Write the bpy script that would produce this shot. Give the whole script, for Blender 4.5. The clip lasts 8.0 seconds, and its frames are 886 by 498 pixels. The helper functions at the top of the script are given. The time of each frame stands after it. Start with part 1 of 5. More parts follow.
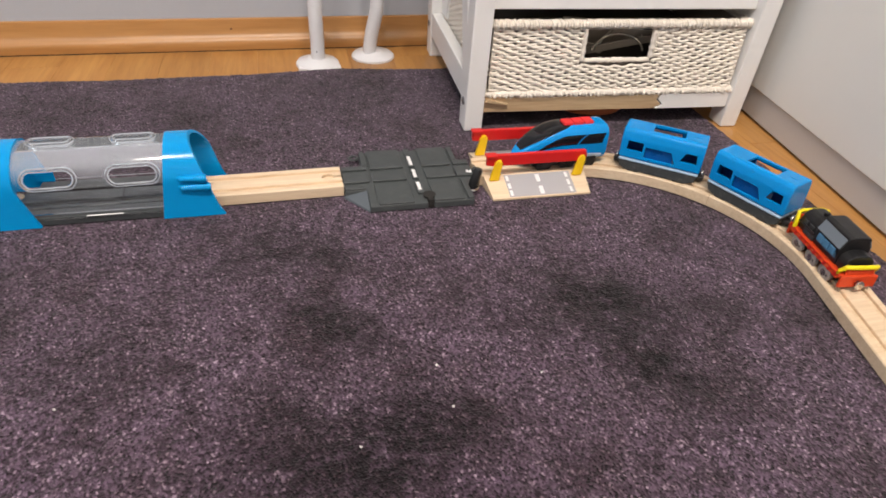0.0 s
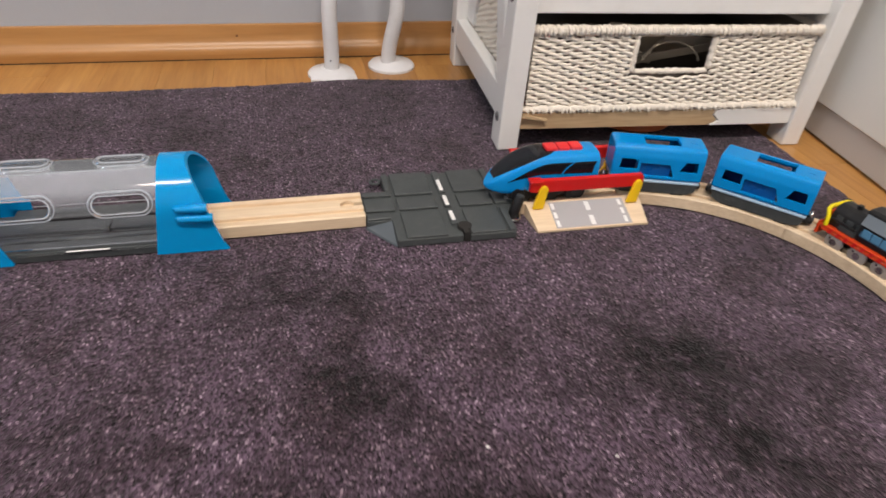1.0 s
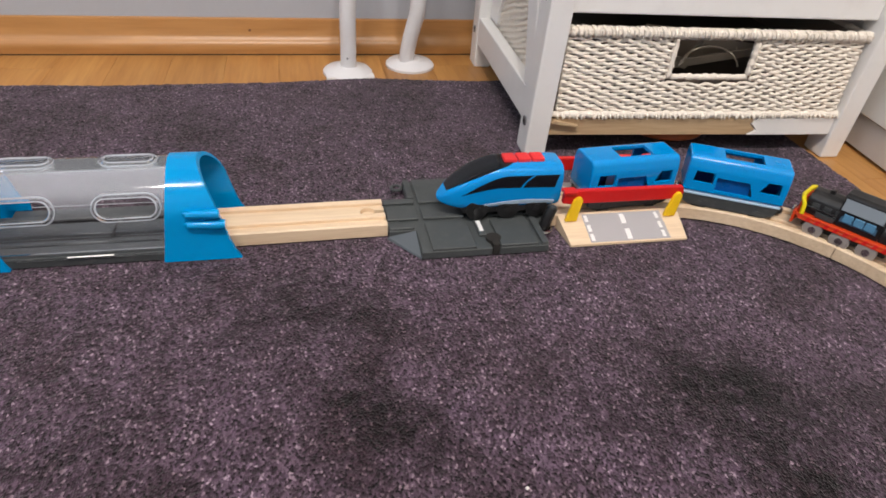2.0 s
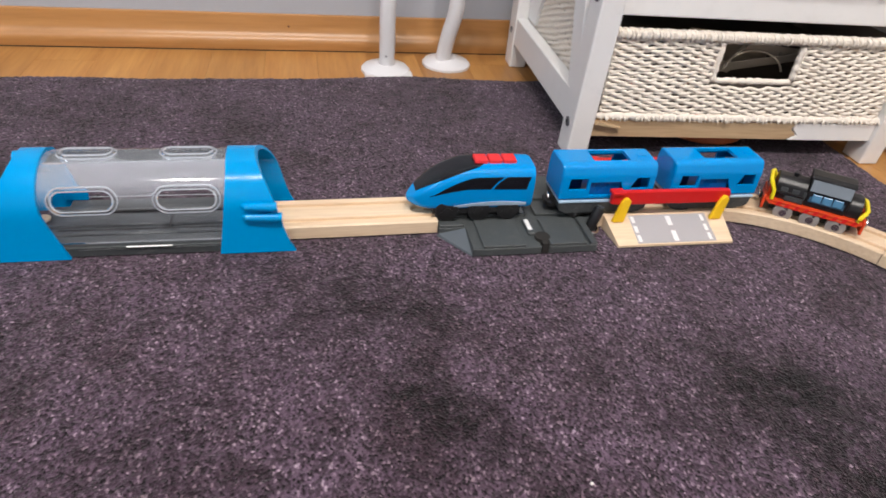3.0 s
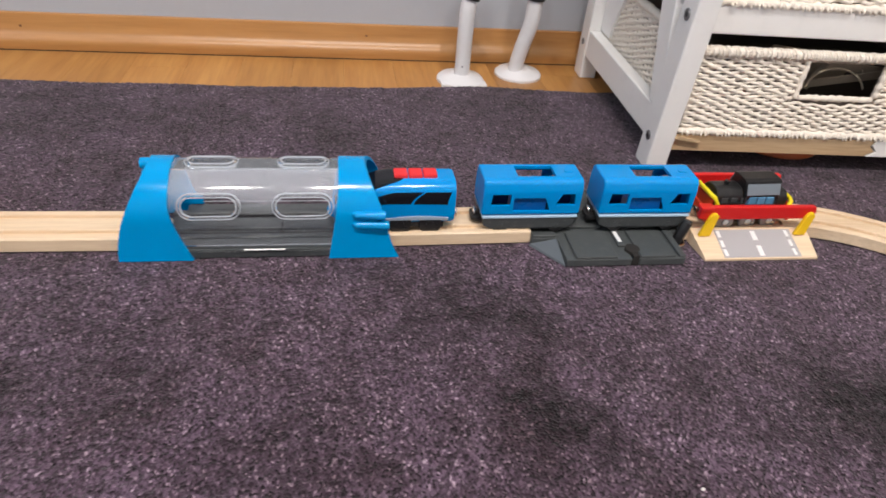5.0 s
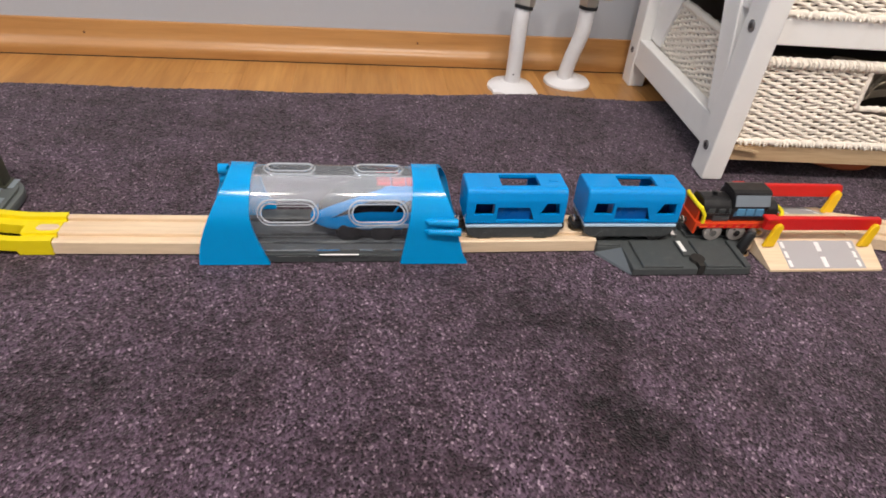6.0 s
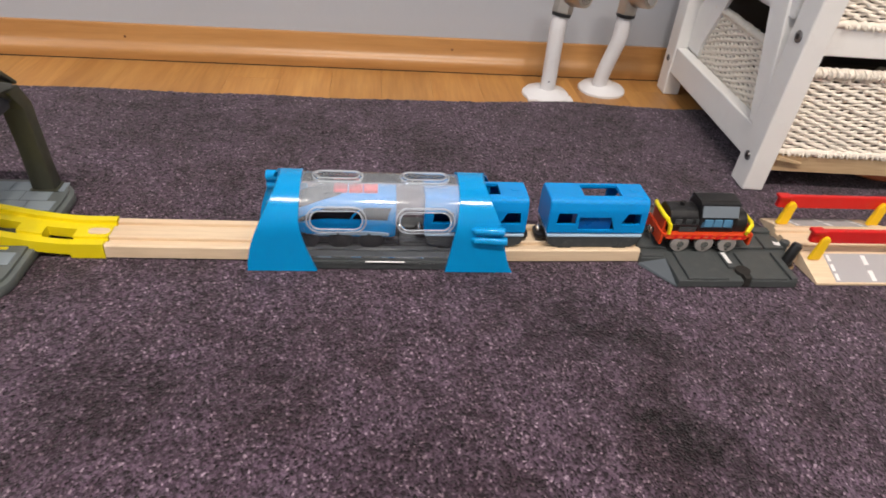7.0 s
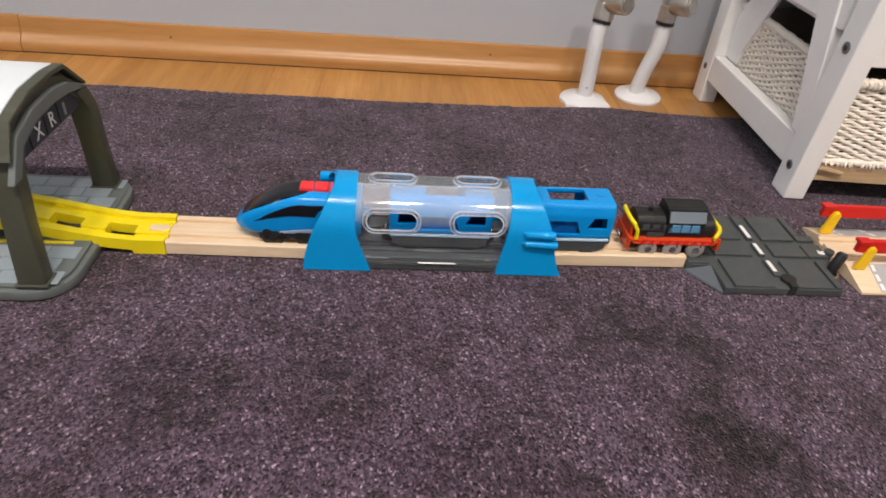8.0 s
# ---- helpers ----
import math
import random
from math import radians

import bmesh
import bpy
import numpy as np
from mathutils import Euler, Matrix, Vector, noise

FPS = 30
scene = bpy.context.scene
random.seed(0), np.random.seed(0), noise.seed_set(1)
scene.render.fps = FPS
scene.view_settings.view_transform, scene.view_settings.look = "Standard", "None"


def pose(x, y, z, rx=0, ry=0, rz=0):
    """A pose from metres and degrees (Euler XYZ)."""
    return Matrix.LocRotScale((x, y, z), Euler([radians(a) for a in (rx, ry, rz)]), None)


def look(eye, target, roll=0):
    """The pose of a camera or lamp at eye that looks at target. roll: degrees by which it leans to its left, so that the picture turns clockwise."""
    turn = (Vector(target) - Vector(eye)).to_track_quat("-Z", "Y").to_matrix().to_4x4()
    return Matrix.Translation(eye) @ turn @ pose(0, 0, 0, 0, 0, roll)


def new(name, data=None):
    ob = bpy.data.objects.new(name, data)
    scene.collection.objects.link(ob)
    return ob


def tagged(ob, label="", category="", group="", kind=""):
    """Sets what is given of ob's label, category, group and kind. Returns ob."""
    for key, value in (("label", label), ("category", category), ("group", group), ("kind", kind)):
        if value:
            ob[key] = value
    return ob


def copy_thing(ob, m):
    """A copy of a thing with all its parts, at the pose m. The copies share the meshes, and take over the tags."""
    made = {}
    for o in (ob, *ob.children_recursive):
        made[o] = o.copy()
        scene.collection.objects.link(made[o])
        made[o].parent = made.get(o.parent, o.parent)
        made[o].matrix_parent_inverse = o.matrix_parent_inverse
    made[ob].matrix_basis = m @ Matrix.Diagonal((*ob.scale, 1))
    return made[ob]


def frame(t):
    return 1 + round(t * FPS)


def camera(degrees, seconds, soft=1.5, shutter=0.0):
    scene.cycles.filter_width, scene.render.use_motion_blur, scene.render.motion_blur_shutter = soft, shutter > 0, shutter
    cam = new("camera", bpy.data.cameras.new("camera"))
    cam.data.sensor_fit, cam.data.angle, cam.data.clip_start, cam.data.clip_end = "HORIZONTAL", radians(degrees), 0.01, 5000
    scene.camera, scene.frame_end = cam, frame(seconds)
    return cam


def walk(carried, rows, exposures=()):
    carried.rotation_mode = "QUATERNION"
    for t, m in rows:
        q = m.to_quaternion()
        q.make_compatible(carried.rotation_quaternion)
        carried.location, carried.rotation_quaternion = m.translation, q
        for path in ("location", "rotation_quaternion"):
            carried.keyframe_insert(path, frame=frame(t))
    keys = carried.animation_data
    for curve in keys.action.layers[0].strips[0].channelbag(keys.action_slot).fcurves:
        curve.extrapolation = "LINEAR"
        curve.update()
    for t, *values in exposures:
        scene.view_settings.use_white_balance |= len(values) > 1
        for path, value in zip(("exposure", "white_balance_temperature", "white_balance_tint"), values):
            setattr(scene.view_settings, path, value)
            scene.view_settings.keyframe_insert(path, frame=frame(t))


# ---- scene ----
cam = camera(68.8, 8.0, soft=1.7, shutter=0.6)
PATH = [
    (0, (-0.043, -0.556, 0.343), (0.373, 1.005, -0.836), 3.6),
    (0.5, (-0.056, -0.535, 0.342), (0.357, 1.035, -0.826), 3.1),
    (1, (-0.051, -0.466, 0.312), (0.358, 1.112, -0.847), 3.6),
    (1.5, (-0.054, -0.429, 0.3), (0.356, 1.15, -0.858), 4.4),
    (3, (-0.098, -0.426, 0.296), (0.29, 1.157, -0.863), 5.7),
    (3.5, (-0.119, -0.422, 0.299), (0.25, 1.164, -0.862), 6.3),
    (4, (-0.131, -0.425, 0.304), (0.218, 1.164, -0.86), 6.2),
    (4.5, (-0.137, -0.43, 0.307), (0.19, 1.162, -0.859), 5.7),
    (6, (-0.199, -0.432, 0.316), (0.055, 1.175, -0.848), 5.1),
    (6.5, (-0.206, -0.43, 0.316), (0.022, 1.182, -0.846), 4.9),
    (7, (-0.224, -0.428, 0.319), (-0.013, 1.187, -0.842), 5.0),
    (7.5, (-0.244, -0.433, 0.321), (-0.049, 1.185, -0.838), 5.2),
    (8, (-0.257, -0.434, 0.323), (-0.081, 1.186, -0.836), 5.4),
]
walk(cam, [(t, look(eye, target, roll)) for t, eye, target, roll in PATH],
     [(0, 0.01, 6620, 10), (0.5, -0.17, 6640, 10), (1.5, -0.16, 6550, 10), (3.0, 0.05, 6280, 10), (4.5, 0.03, 6280, 10), (6.0, -0.01, 6560, 10), (8.0, -0.05, 6630, 10)])

# ---- light ----
world = bpy.data.worlds.new("world")
world.use_nodes = True
world.node_tree.nodes["Background"].inputs["Color"].default_value = (0.8, 0.85, 1.0, 1)
world.node_tree.nodes["Background"].inputs["Strength"].default_value = 0.05
scene.world = world
LAMP_SPOTS = [(-0.64, -1.15), (-0.20, -1.15), (0.24, -1.15)]
LAMP_WATTS = 23.0
ROOM_W, ROOM_E, ROOM_S, ROOM_N, ROOM_H = -2.0, 1.25, -2.4, 0.462, 2.5
FLOOR = -0.006


def spot_lamp(x, y):
    data = bpy.data.lights.new("bulb_light", "AREA")
    data.shape, data.size = "DISK", 0.14
    data.energy, data.color = LAMP_WATTS, (1.0, 0.905, 0.825)
    ob = new("bulb_light", data)
    ob.matrix_world = look((x, y, 2.33), (x, y + 0.02, 0))


for lx, ly in LAMP_SPOTS:
    spot_lamp(lx, ly)
win = bpy.data.lights.new("window_light", "AREA")
win.shape, win.size, win.size_y, win.energy, win.color = "RECTANGLE", 1.1, 1.2, 21.0, (0.78, 0.88, 1.0)
new("window_light", win).matrix_world = look((ROOM_W + 0.03, -0.75, 1.5), (0.3, -0.1, 0.1))


# ---- materials ----
def tree(name):
    m = bpy.data.materials.new(name)
    m.use_nodes = True
    return m, m.node_tree.nodes, m.node_tree.links, m.node_tree.nodes["Principled BSDF"]


def coords(nodes, links, stretch=(1, 1, 1)):
    tc, mp = nodes.new("ShaderNodeTexCoord"), nodes.new("ShaderNodeMapping")
    mp.inputs["Scale"].default_value = stretch
    links.new(tc.outputs["Object"], mp.inputs["Vector"])
    return mp.outputs["Vector"]


def noise_tex(nodes, links, vec, scale, detail=4, rough=0.55):
    n = nodes.new("ShaderNodeTexNoise")
    n.inputs["Scale"].default_value, n.inputs["Detail"].default_value, n.inputs["Roughness"].default_value = scale, detail, rough
    links.new(vec, n.inputs["Vector"])
    return n.outputs["Fac"]


def ramp(nodes, links, fac, stops):
    r = nodes.new("ShaderNodeValToRGB")
    el = r.color_ramp.elements
    while len(el) < len(stops):
        el.new(0.5)
    for e, (p, c) in zip(el, stops):
        e.position, e.color = p, (*c, 1)
    links.new(fac, r.inputs["Fac"])
    return r.outputs["Color"]


def mixc(nodes, links, fac, a, b, kind="MIX"):
    n = nodes.new("ShaderNodeMix")
    n.data_type, n.blend_type = "RGBA", kind
    for k, v in ((0, fac), (6, a), (7, b)):
        if isinstance(v, (int, float)):
            n.inputs[k].default_value = v
        elif isinstance(v, tuple):
            n.inputs[k].default_value = (*v, 1)
        else:
            links.new(v, n.inputs[k])
    return n.outputs[2]


def bumped(nodes, links, bsdf, height, strength, distance):
    b = nodes.new("ShaderNodeBump")
    b.inputs["Strength"].default_value, b.inputs["Distance"].default_value = strength, distance
    links.new(height, b.inputs["Height"])
    links.new(b.outputs["Normal"], bsdf.inputs["Normal"])


def scaled(c, k):
    return tuple(min(1.0, v * k) for v in c)


def surface(name, base, rough=0.4, metal=0.0, vary=0.12, fine=400.0, coarse=25.0, bump=0.15, depth=0.0004, dust=0.0, stretch=(1, 1, 1), coat=0.0, spec=0.4):
    """A solid coloured surface with fine grain, larger blotches and faint handling marks."""
    m, nodes, links, bsdf = tree(name)
    v = coords(nodes, links, stretch)
    f, c = noise_tex(nodes, links, v, fine, 3), noise_tex(nodes, links, v, coarse, 5)
    col = mixc(nodes, links, c, scaled(base, 1 - vary), scaled(base, 1 + vary))
    col = mixc(nodes, links, f, col, scaled(base, 1.0), "MIX")
    if dust:
        d = ramp(nodes, links, noise_tex(nodes, links, v, coarse * 2.7, 8, 0.7), [(0.52, (0, 0, 0)), (0.75, (dust, dust, dust))])
        col = mixc(nodes, links, d, col, (0.45, 0.42, 0.40))
    links.new(col, bsdf.inputs["Base Color"])
    r = ramp(nodes, links, c, [(0.3, (rough * 0.8,) * 3), (0.7, (min(1, rough * 1.25),) * 3)])
    links.new(r, bsdf.inputs["Roughness"])
    bsdf.inputs["Metallic"].default_value = metal
    bsdf.inputs["Coat Weight"].default_value = coat
    bsdf.inputs["Specular IOR Level"].default_value = spec
    bumped(nodes, links, bsdf, f, bump, depth)
    return m


def wood(name, light, dark, axis=0, grain=70.0, rough=0.45, per_piece=0.0, ring=1.0):
    """Wood with grain running along one axis."""
    m, nodes, links, bsdf = tree(name)
    st = [grain, grain, grain]
    st[axis] = grain * 0.06
    v = coords(nodes, links, tuple(st))
    if per_piece:
        info, add = nodes.new("ShaderNodeObjectInfo"), nodes.new("ShaderNodeVectorMath")
        mul = nodes.new("ShaderNodeMath")
        mul.operation, mul.inputs[1].default_value = "MULTIPLY", 40.0
        links.new(info.outputs["Random"], mul.inputs[0])
        links.new(v, add.inputs[0])
        links.new(mul.outputs[0], add.inputs[1])
        v = add.outputs[0]
    g = noise_tex(nodes, links, v, 1.6 * ring, 6, 0.65)
    fine = noise_tex(nodes, links, v, 9.0, 3, 0.6)
    col = ramp(nodes, links, g, [(0.32, dark), (0.5, scaled([(a + b) / 2 for a, b in zip(light, dark)], 1.0)), (0.68, light)])
    col = mixc(nodes, links, 0.25, col, ramp(nodes, links, fine, [(0.35, scaled(dark, 0.8)), (0.6, light)]))
    if per_piece:
        tone = ramp(nodes, links, info.outputs["Random"], [(0.0, (1 - per_piece,) * 3), (1.0, (1 + per_piece * 0.3,) * 3)])
        col = mixc(nodes, links, 1.0, col, tone, "MULTIPLY")
    links.new(col, bsdf.inputs["Base Color"])
    bsdf.inputs["Roughness"].default_value = rough
    bumped(nodes, links, bsdf, fine, 0.12, 0.0004)
    return m


def carpet_material():
    """Short cut pile, dark plum-grey with paler flecks, with brushed darker patches."""
    m, nodes, links, bsdf = tree("carpet_pile")
    v = coords(nodes, links)
    # tuft textures stretched along y so they look round from the camera
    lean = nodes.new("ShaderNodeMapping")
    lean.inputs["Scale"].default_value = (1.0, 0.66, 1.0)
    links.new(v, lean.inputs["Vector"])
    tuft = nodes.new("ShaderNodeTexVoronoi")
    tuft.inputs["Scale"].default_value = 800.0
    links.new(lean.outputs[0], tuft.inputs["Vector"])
    sep = nodes.new("ShaderNodeSeparateColor")
    links.new(tuft.outputs["Color"], sep.inputs[0])
    fleck = ramp(nodes, links, sep.outputs[0], [(0.0, CARPET[0]), (0.22, CARPET[1]), (0.60, CARPET[2]), (0.93, CARPET[3]), (1.0, CARPET[4])])
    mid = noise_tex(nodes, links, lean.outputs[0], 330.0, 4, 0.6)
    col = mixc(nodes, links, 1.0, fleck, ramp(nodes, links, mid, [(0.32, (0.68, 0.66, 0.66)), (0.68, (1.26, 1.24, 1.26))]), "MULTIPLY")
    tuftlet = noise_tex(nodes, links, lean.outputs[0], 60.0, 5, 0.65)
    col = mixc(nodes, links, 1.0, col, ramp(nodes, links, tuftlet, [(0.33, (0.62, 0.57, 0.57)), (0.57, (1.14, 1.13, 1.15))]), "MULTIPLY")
    broad = noise_tex(nodes, links, v, 11.0, 6, 0.62)
    col = mixc(nodes, links, 1.0, col, ramp(nodes, links, broad, [(0.34, (0.46, 0.39, 0.39)), (0.45, (0.92, 0.89, 0.90)), (0.62, (1.15, 1.13, 1.18))]), "MULTIPLY")
    warp = nodes.new("ShaderNodeTexNoise")
    warp.inputs["Scale"].default_value, warp.inputs["Detail"].default_value = 22.0, 4
    links.new(v, warp.inputs["Vector"])
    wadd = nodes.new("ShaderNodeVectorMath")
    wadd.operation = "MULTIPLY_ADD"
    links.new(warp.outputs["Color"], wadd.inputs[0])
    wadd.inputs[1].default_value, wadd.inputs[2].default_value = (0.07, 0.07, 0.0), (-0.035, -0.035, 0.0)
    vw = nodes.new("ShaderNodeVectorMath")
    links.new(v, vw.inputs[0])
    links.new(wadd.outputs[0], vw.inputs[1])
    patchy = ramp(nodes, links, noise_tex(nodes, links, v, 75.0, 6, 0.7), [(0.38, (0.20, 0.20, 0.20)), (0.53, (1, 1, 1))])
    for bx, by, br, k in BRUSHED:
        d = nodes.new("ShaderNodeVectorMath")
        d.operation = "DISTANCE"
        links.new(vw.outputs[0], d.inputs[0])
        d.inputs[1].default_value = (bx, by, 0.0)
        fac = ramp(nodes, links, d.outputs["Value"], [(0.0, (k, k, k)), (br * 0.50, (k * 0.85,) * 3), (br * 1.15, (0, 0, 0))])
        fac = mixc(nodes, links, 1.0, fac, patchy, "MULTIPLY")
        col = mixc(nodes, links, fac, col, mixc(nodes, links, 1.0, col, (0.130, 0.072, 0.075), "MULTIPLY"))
    links.new(col, bsdf.inputs["Base Color"])
    bsdf.inputs["Roughness"].default_value = 0.95
    bsdf.inputs["Specular IOR Level"].default_value = 0.15
    bsdf.inputs["Sheen Weight"].default_value = 0.15
    bumped(nodes, links, bsdf, tuft.outputs["Distance"], 0.8, 0.0015)
    return m


CARPET = [(0.006, 0.0035, 0.005), (0.032, 0.0208, 0.0285), (0.080, 0.0535, 0.076), (0.134, 0.094, 0.127), (0.350, 0.280, 0.318)]
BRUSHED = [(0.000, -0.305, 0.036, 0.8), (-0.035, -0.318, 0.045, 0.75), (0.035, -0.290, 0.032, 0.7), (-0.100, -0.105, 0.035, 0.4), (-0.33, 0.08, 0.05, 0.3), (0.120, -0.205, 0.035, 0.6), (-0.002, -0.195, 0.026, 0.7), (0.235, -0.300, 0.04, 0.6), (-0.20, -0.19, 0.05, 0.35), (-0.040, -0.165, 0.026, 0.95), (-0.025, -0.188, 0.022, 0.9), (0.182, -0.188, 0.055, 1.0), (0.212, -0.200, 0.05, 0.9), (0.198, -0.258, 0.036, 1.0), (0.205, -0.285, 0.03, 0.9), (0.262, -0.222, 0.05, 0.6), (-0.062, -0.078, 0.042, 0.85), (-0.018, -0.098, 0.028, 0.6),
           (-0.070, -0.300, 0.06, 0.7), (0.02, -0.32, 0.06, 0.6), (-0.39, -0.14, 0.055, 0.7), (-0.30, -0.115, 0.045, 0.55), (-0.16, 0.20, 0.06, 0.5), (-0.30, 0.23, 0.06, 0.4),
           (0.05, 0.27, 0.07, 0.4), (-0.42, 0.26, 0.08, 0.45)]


def clear_plastic(name="clear_plastic", h0=0.04, h1=0.08, top_haze=0.0):
    """Thin clear plastic with a faint cloudiness and glancing gloss."""
    m, nodes, links, bsdf = tree(name)
    nodes.remove(bsdf)
    out = nodes["Material Output"]
    tr, haze, gloss = nodes.new("ShaderNodeBsdfTransparent"), nodes.new("ShaderNodeBsdfDiffuse"), nodes.new("ShaderNodeBsdfGlossy")
    m1, m2, fr = nodes.new("ShaderNodeMixShader"), nodes.new("ShaderNodeMixShader"), nodes.new("ShaderNodeFresnel")
    fr.inputs["IOR"].default_value = 1.34
    v = coords(nodes, links)
    cloud = ramp(nodes, links, noise_tex(nodes, links, v, 60.0, 5), [(0.3, (h0, h0, h0)), (0.7, (h1, h1, h1))])
    # ceiling reflection painted as a milky haze that thickens with height
    if top_haze:
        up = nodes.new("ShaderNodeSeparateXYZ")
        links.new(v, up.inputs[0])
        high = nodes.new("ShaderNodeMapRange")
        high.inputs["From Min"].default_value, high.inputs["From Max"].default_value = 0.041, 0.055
        high.inputs["To Max"].default_value = top_haze
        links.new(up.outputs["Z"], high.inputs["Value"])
        hazed = nodes.new("ShaderNodeMath")
        links.new(high.outputs[0], hazed.inputs[0])
        links.new(cloud, hazed.inputs[1])
        cloud = hazed.outputs[0]
    tr.inputs["Color"].default_value = (0.975, 0.98, 0.985, 1)
    haze.inputs["Color"].default_value = (0.84, 0.90, 0.98, 1)
    gloss.inputs["Color"].default_value = (0.9, 0.9, 0.9, 1)
    gloss.inputs["Roughness"].default_value = 0.07
    links.new(cloud, m1.inputs["Fac"])
    links.new(tr.outputs[0], m1.inputs[1])
    links.new(haze.outputs[0], m1.inputs[2])
    links.new(fr.outputs["Fac"], m2.inputs["Fac"])
    links.new(m1.outputs[0], m2.inputs[1])
    links.new(gloss.outputs[0], m2.inputs[2])
    links.new(m2.outputs[0], out.inputs["Surface"])
    return m


def lamp_glow():
    m, nodes, links, bsdf = tree("lamp_glow")
    bsdf.inputs["Emission Color"].default_value = (1.0, 0.9, 0.78, 1)
    bsdf.inputs["Emission Strength"].default_value = 6.0
    return m


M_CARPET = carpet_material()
M_BEECH = wood("beech", (0.81, 0.64, 0.45), (0.69, 0.51, 0.33), 0, 60, 0.5)
M_BEECH_PALE = wood("beech_curve", (0.78, 0.62, 0.44), (0.64, 0.47, 0.30), 0, 45, 0.55)
M_PLANK = wood("laminate", (0.55, 0.285, 0.088), (0.36, 0.155, 0.040), 1, 26, 0.30, per_piece=0.14, ring=0.8)
M_SKIRT = wood("skirting_veneer", (0.50, 0.255, 0.088), (0.39, 0.180, 0.055), 0, 24, 0.35)
M_RAW = wood("raw_wood", (0.62, 0.46, 0.28), (0.46, 0.30, 0.16), 0, 40, 0.7)
M_RAW_DARK = surface("dark_knot", (0.16, 0.07, 0.03), 0.6)
M_WALL = surface("wall_paint", (0.43, 0.45, 0.49), 0.8, vary=0.03, fine=220, coarse=4, bump=0.25, depth=0.0006)
M_CEIL = surface("ceiling_paint", (0.82, 0.81, 0.79), 0.85, vary=0.03, fine=150, coarse=3)
M_WHITE = surface("white_lacquer", (0.86, 0.85, 0.83), 0.38, vary=0.06, fine=180, coarse=14, bump=0.12, dust=0.10)
M_WARD = surface("white_laminate", (0.87, 0.86, 0.83), 0.32, vary=0.03, fine=260, coarse=7, bump=0.05)
# greyer than the doors: shade below them is put into the plinth's colour
M_PLINTH_SHADE = surface("plinth_laminate_shade", (0.58, 0.57, 0.56), 0.4, vary=0.06, fine=260, coarse=9)
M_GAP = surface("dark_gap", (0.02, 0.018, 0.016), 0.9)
M_ROPE = surface("paper_rope", (0.87, 0.80, 0.70), 0.75, vary=0.10, fine=700, coarse=90, bump=0.7, depth=0.0008, dust=0.10)
# rope lining darkened: the shade between the strands is put into its colour
M_ROPE_SHADE = surface("paper_rope_shade", (0.26, 0.22, 0.18), 0.85, vary=0.2, fine=500, coarse=80, bump=0.6)
M_DARK_CLOTH = surface("dark_contents", (0.085, 0.070, 0.055), 0.8, vary=0.5, fine=160, coarse=30, bump=0.5)
M_PAPER = surface("paper", (0.42, 0.36, 0.28), 0.7, vary=0.2, fine=100, coarse=30)
M_PIPE = surface("pipe_paint", (0.74, 0.73, 0.74), 0.35, vary=0.05, fine=200, coarse=40, dust=0.12)
M_BRASS = surface("dull_nickel", (0.54, 0.50, 0.44), 0.35, metal=0.9, vary=0.15, fine=300, coarse=60)
M_BLACK = surface("black_plastic", (0.012, 0.012, 0.013), 0.35, vary=0.2, dust=0.05)
M_SCREW = surface("screw_steel", (0.22, 0.22, 0.23), 0.4, metal=0.8)
M_BLUE = surface("sky_blue_plastic", (0.0, 0.285, 0.65), 0.15, vary=0.10, fine=600, coarse=30, bump=0.06, spec=0.30)
M_TRAIN = surface("train_blue_plastic", (0.0, 0.255, 0.66), 0.11, vary=0.08, fine=600, coarse=50, bump=0.05, spec=0.40)
M_NAVY = surface("navy_inside", (0.004, 0.03, 0.14), 0.45, vary=0.1)
# body blue made deeper; shade of the door recess is in the colour
M_RECESS_SHADE = surface("recess_shaded_blue", (0.0, 0.085, 0.32), 0.3, vary=0.08)
M_GLASSBLACK = surface("black_window", (0.006, 0.007, 0.010), 0.12, vary=0.1, bump=0.02)
M_STRIPE = surface("pale_stripe", (0.42, 0.58, 0.72), 0.35, vary=0.06)
M_CHASSIS = surface("charcoal_plastic", (0.050, 0.056, 0.058), 0.5, vary=0.15, fine=500, coarse=70, dust=0.12)
M_CROSS = surface("crossing_plastic", (0.060, 0.067, 0.068), 0.5, vary=0.10, fine=700, coarse=40, bump=0.3, dust=0.06)
M_GUSSET = surface("slate_plastic", (0.095, 0.110, 0.125), 0.45, vary=0.08, fine=500, coarse=40)
M_TUNBASE = surface("tunnel_base_plastic", (0.085, 0.092, 0.098), 0.5, vary=0.10, fine=500, coarse=60, dust=0.08)
M_RED = surface("red_plastic", (0.60, 0.012, 0.012), 0.35, vary=0.08, fine=400, coarse=50, dust=0.04)
M_REDBTN = surface("red_button", (0.72, 0.03, 0.035), 0.4, vary=0.05)
M_YELLOW = surface("yellow_plastic", (0.88, 0.55, 0.012), 0.38, vary=0.06, fine=400, coarse=50)
M_LEMON = surface("lemon_plastic", (0.84, 0.68, 0.010), 0.4, vary=0.05, fine=400, coarse=40, dust=0.05)
M_ROAD = surface("grey_road_paint", (0.40, 0.39, 0.40), 0.6, vary=0.08, fine=300, coarse=60, dust=0.08)
M_MARK = surface("white_marking", (0.80, 0.79, 0.78), 0.5, vary=0.05)
M_STEEL = surface("nickel", (0.60, 0.58, 0.55), 0.22, metal=1.0, vary=0.08)
M_WHEEL = surface("grey_wheel", (0.36, 0.33, 0.31), 0.4, metal=0.3, vary=0.12)
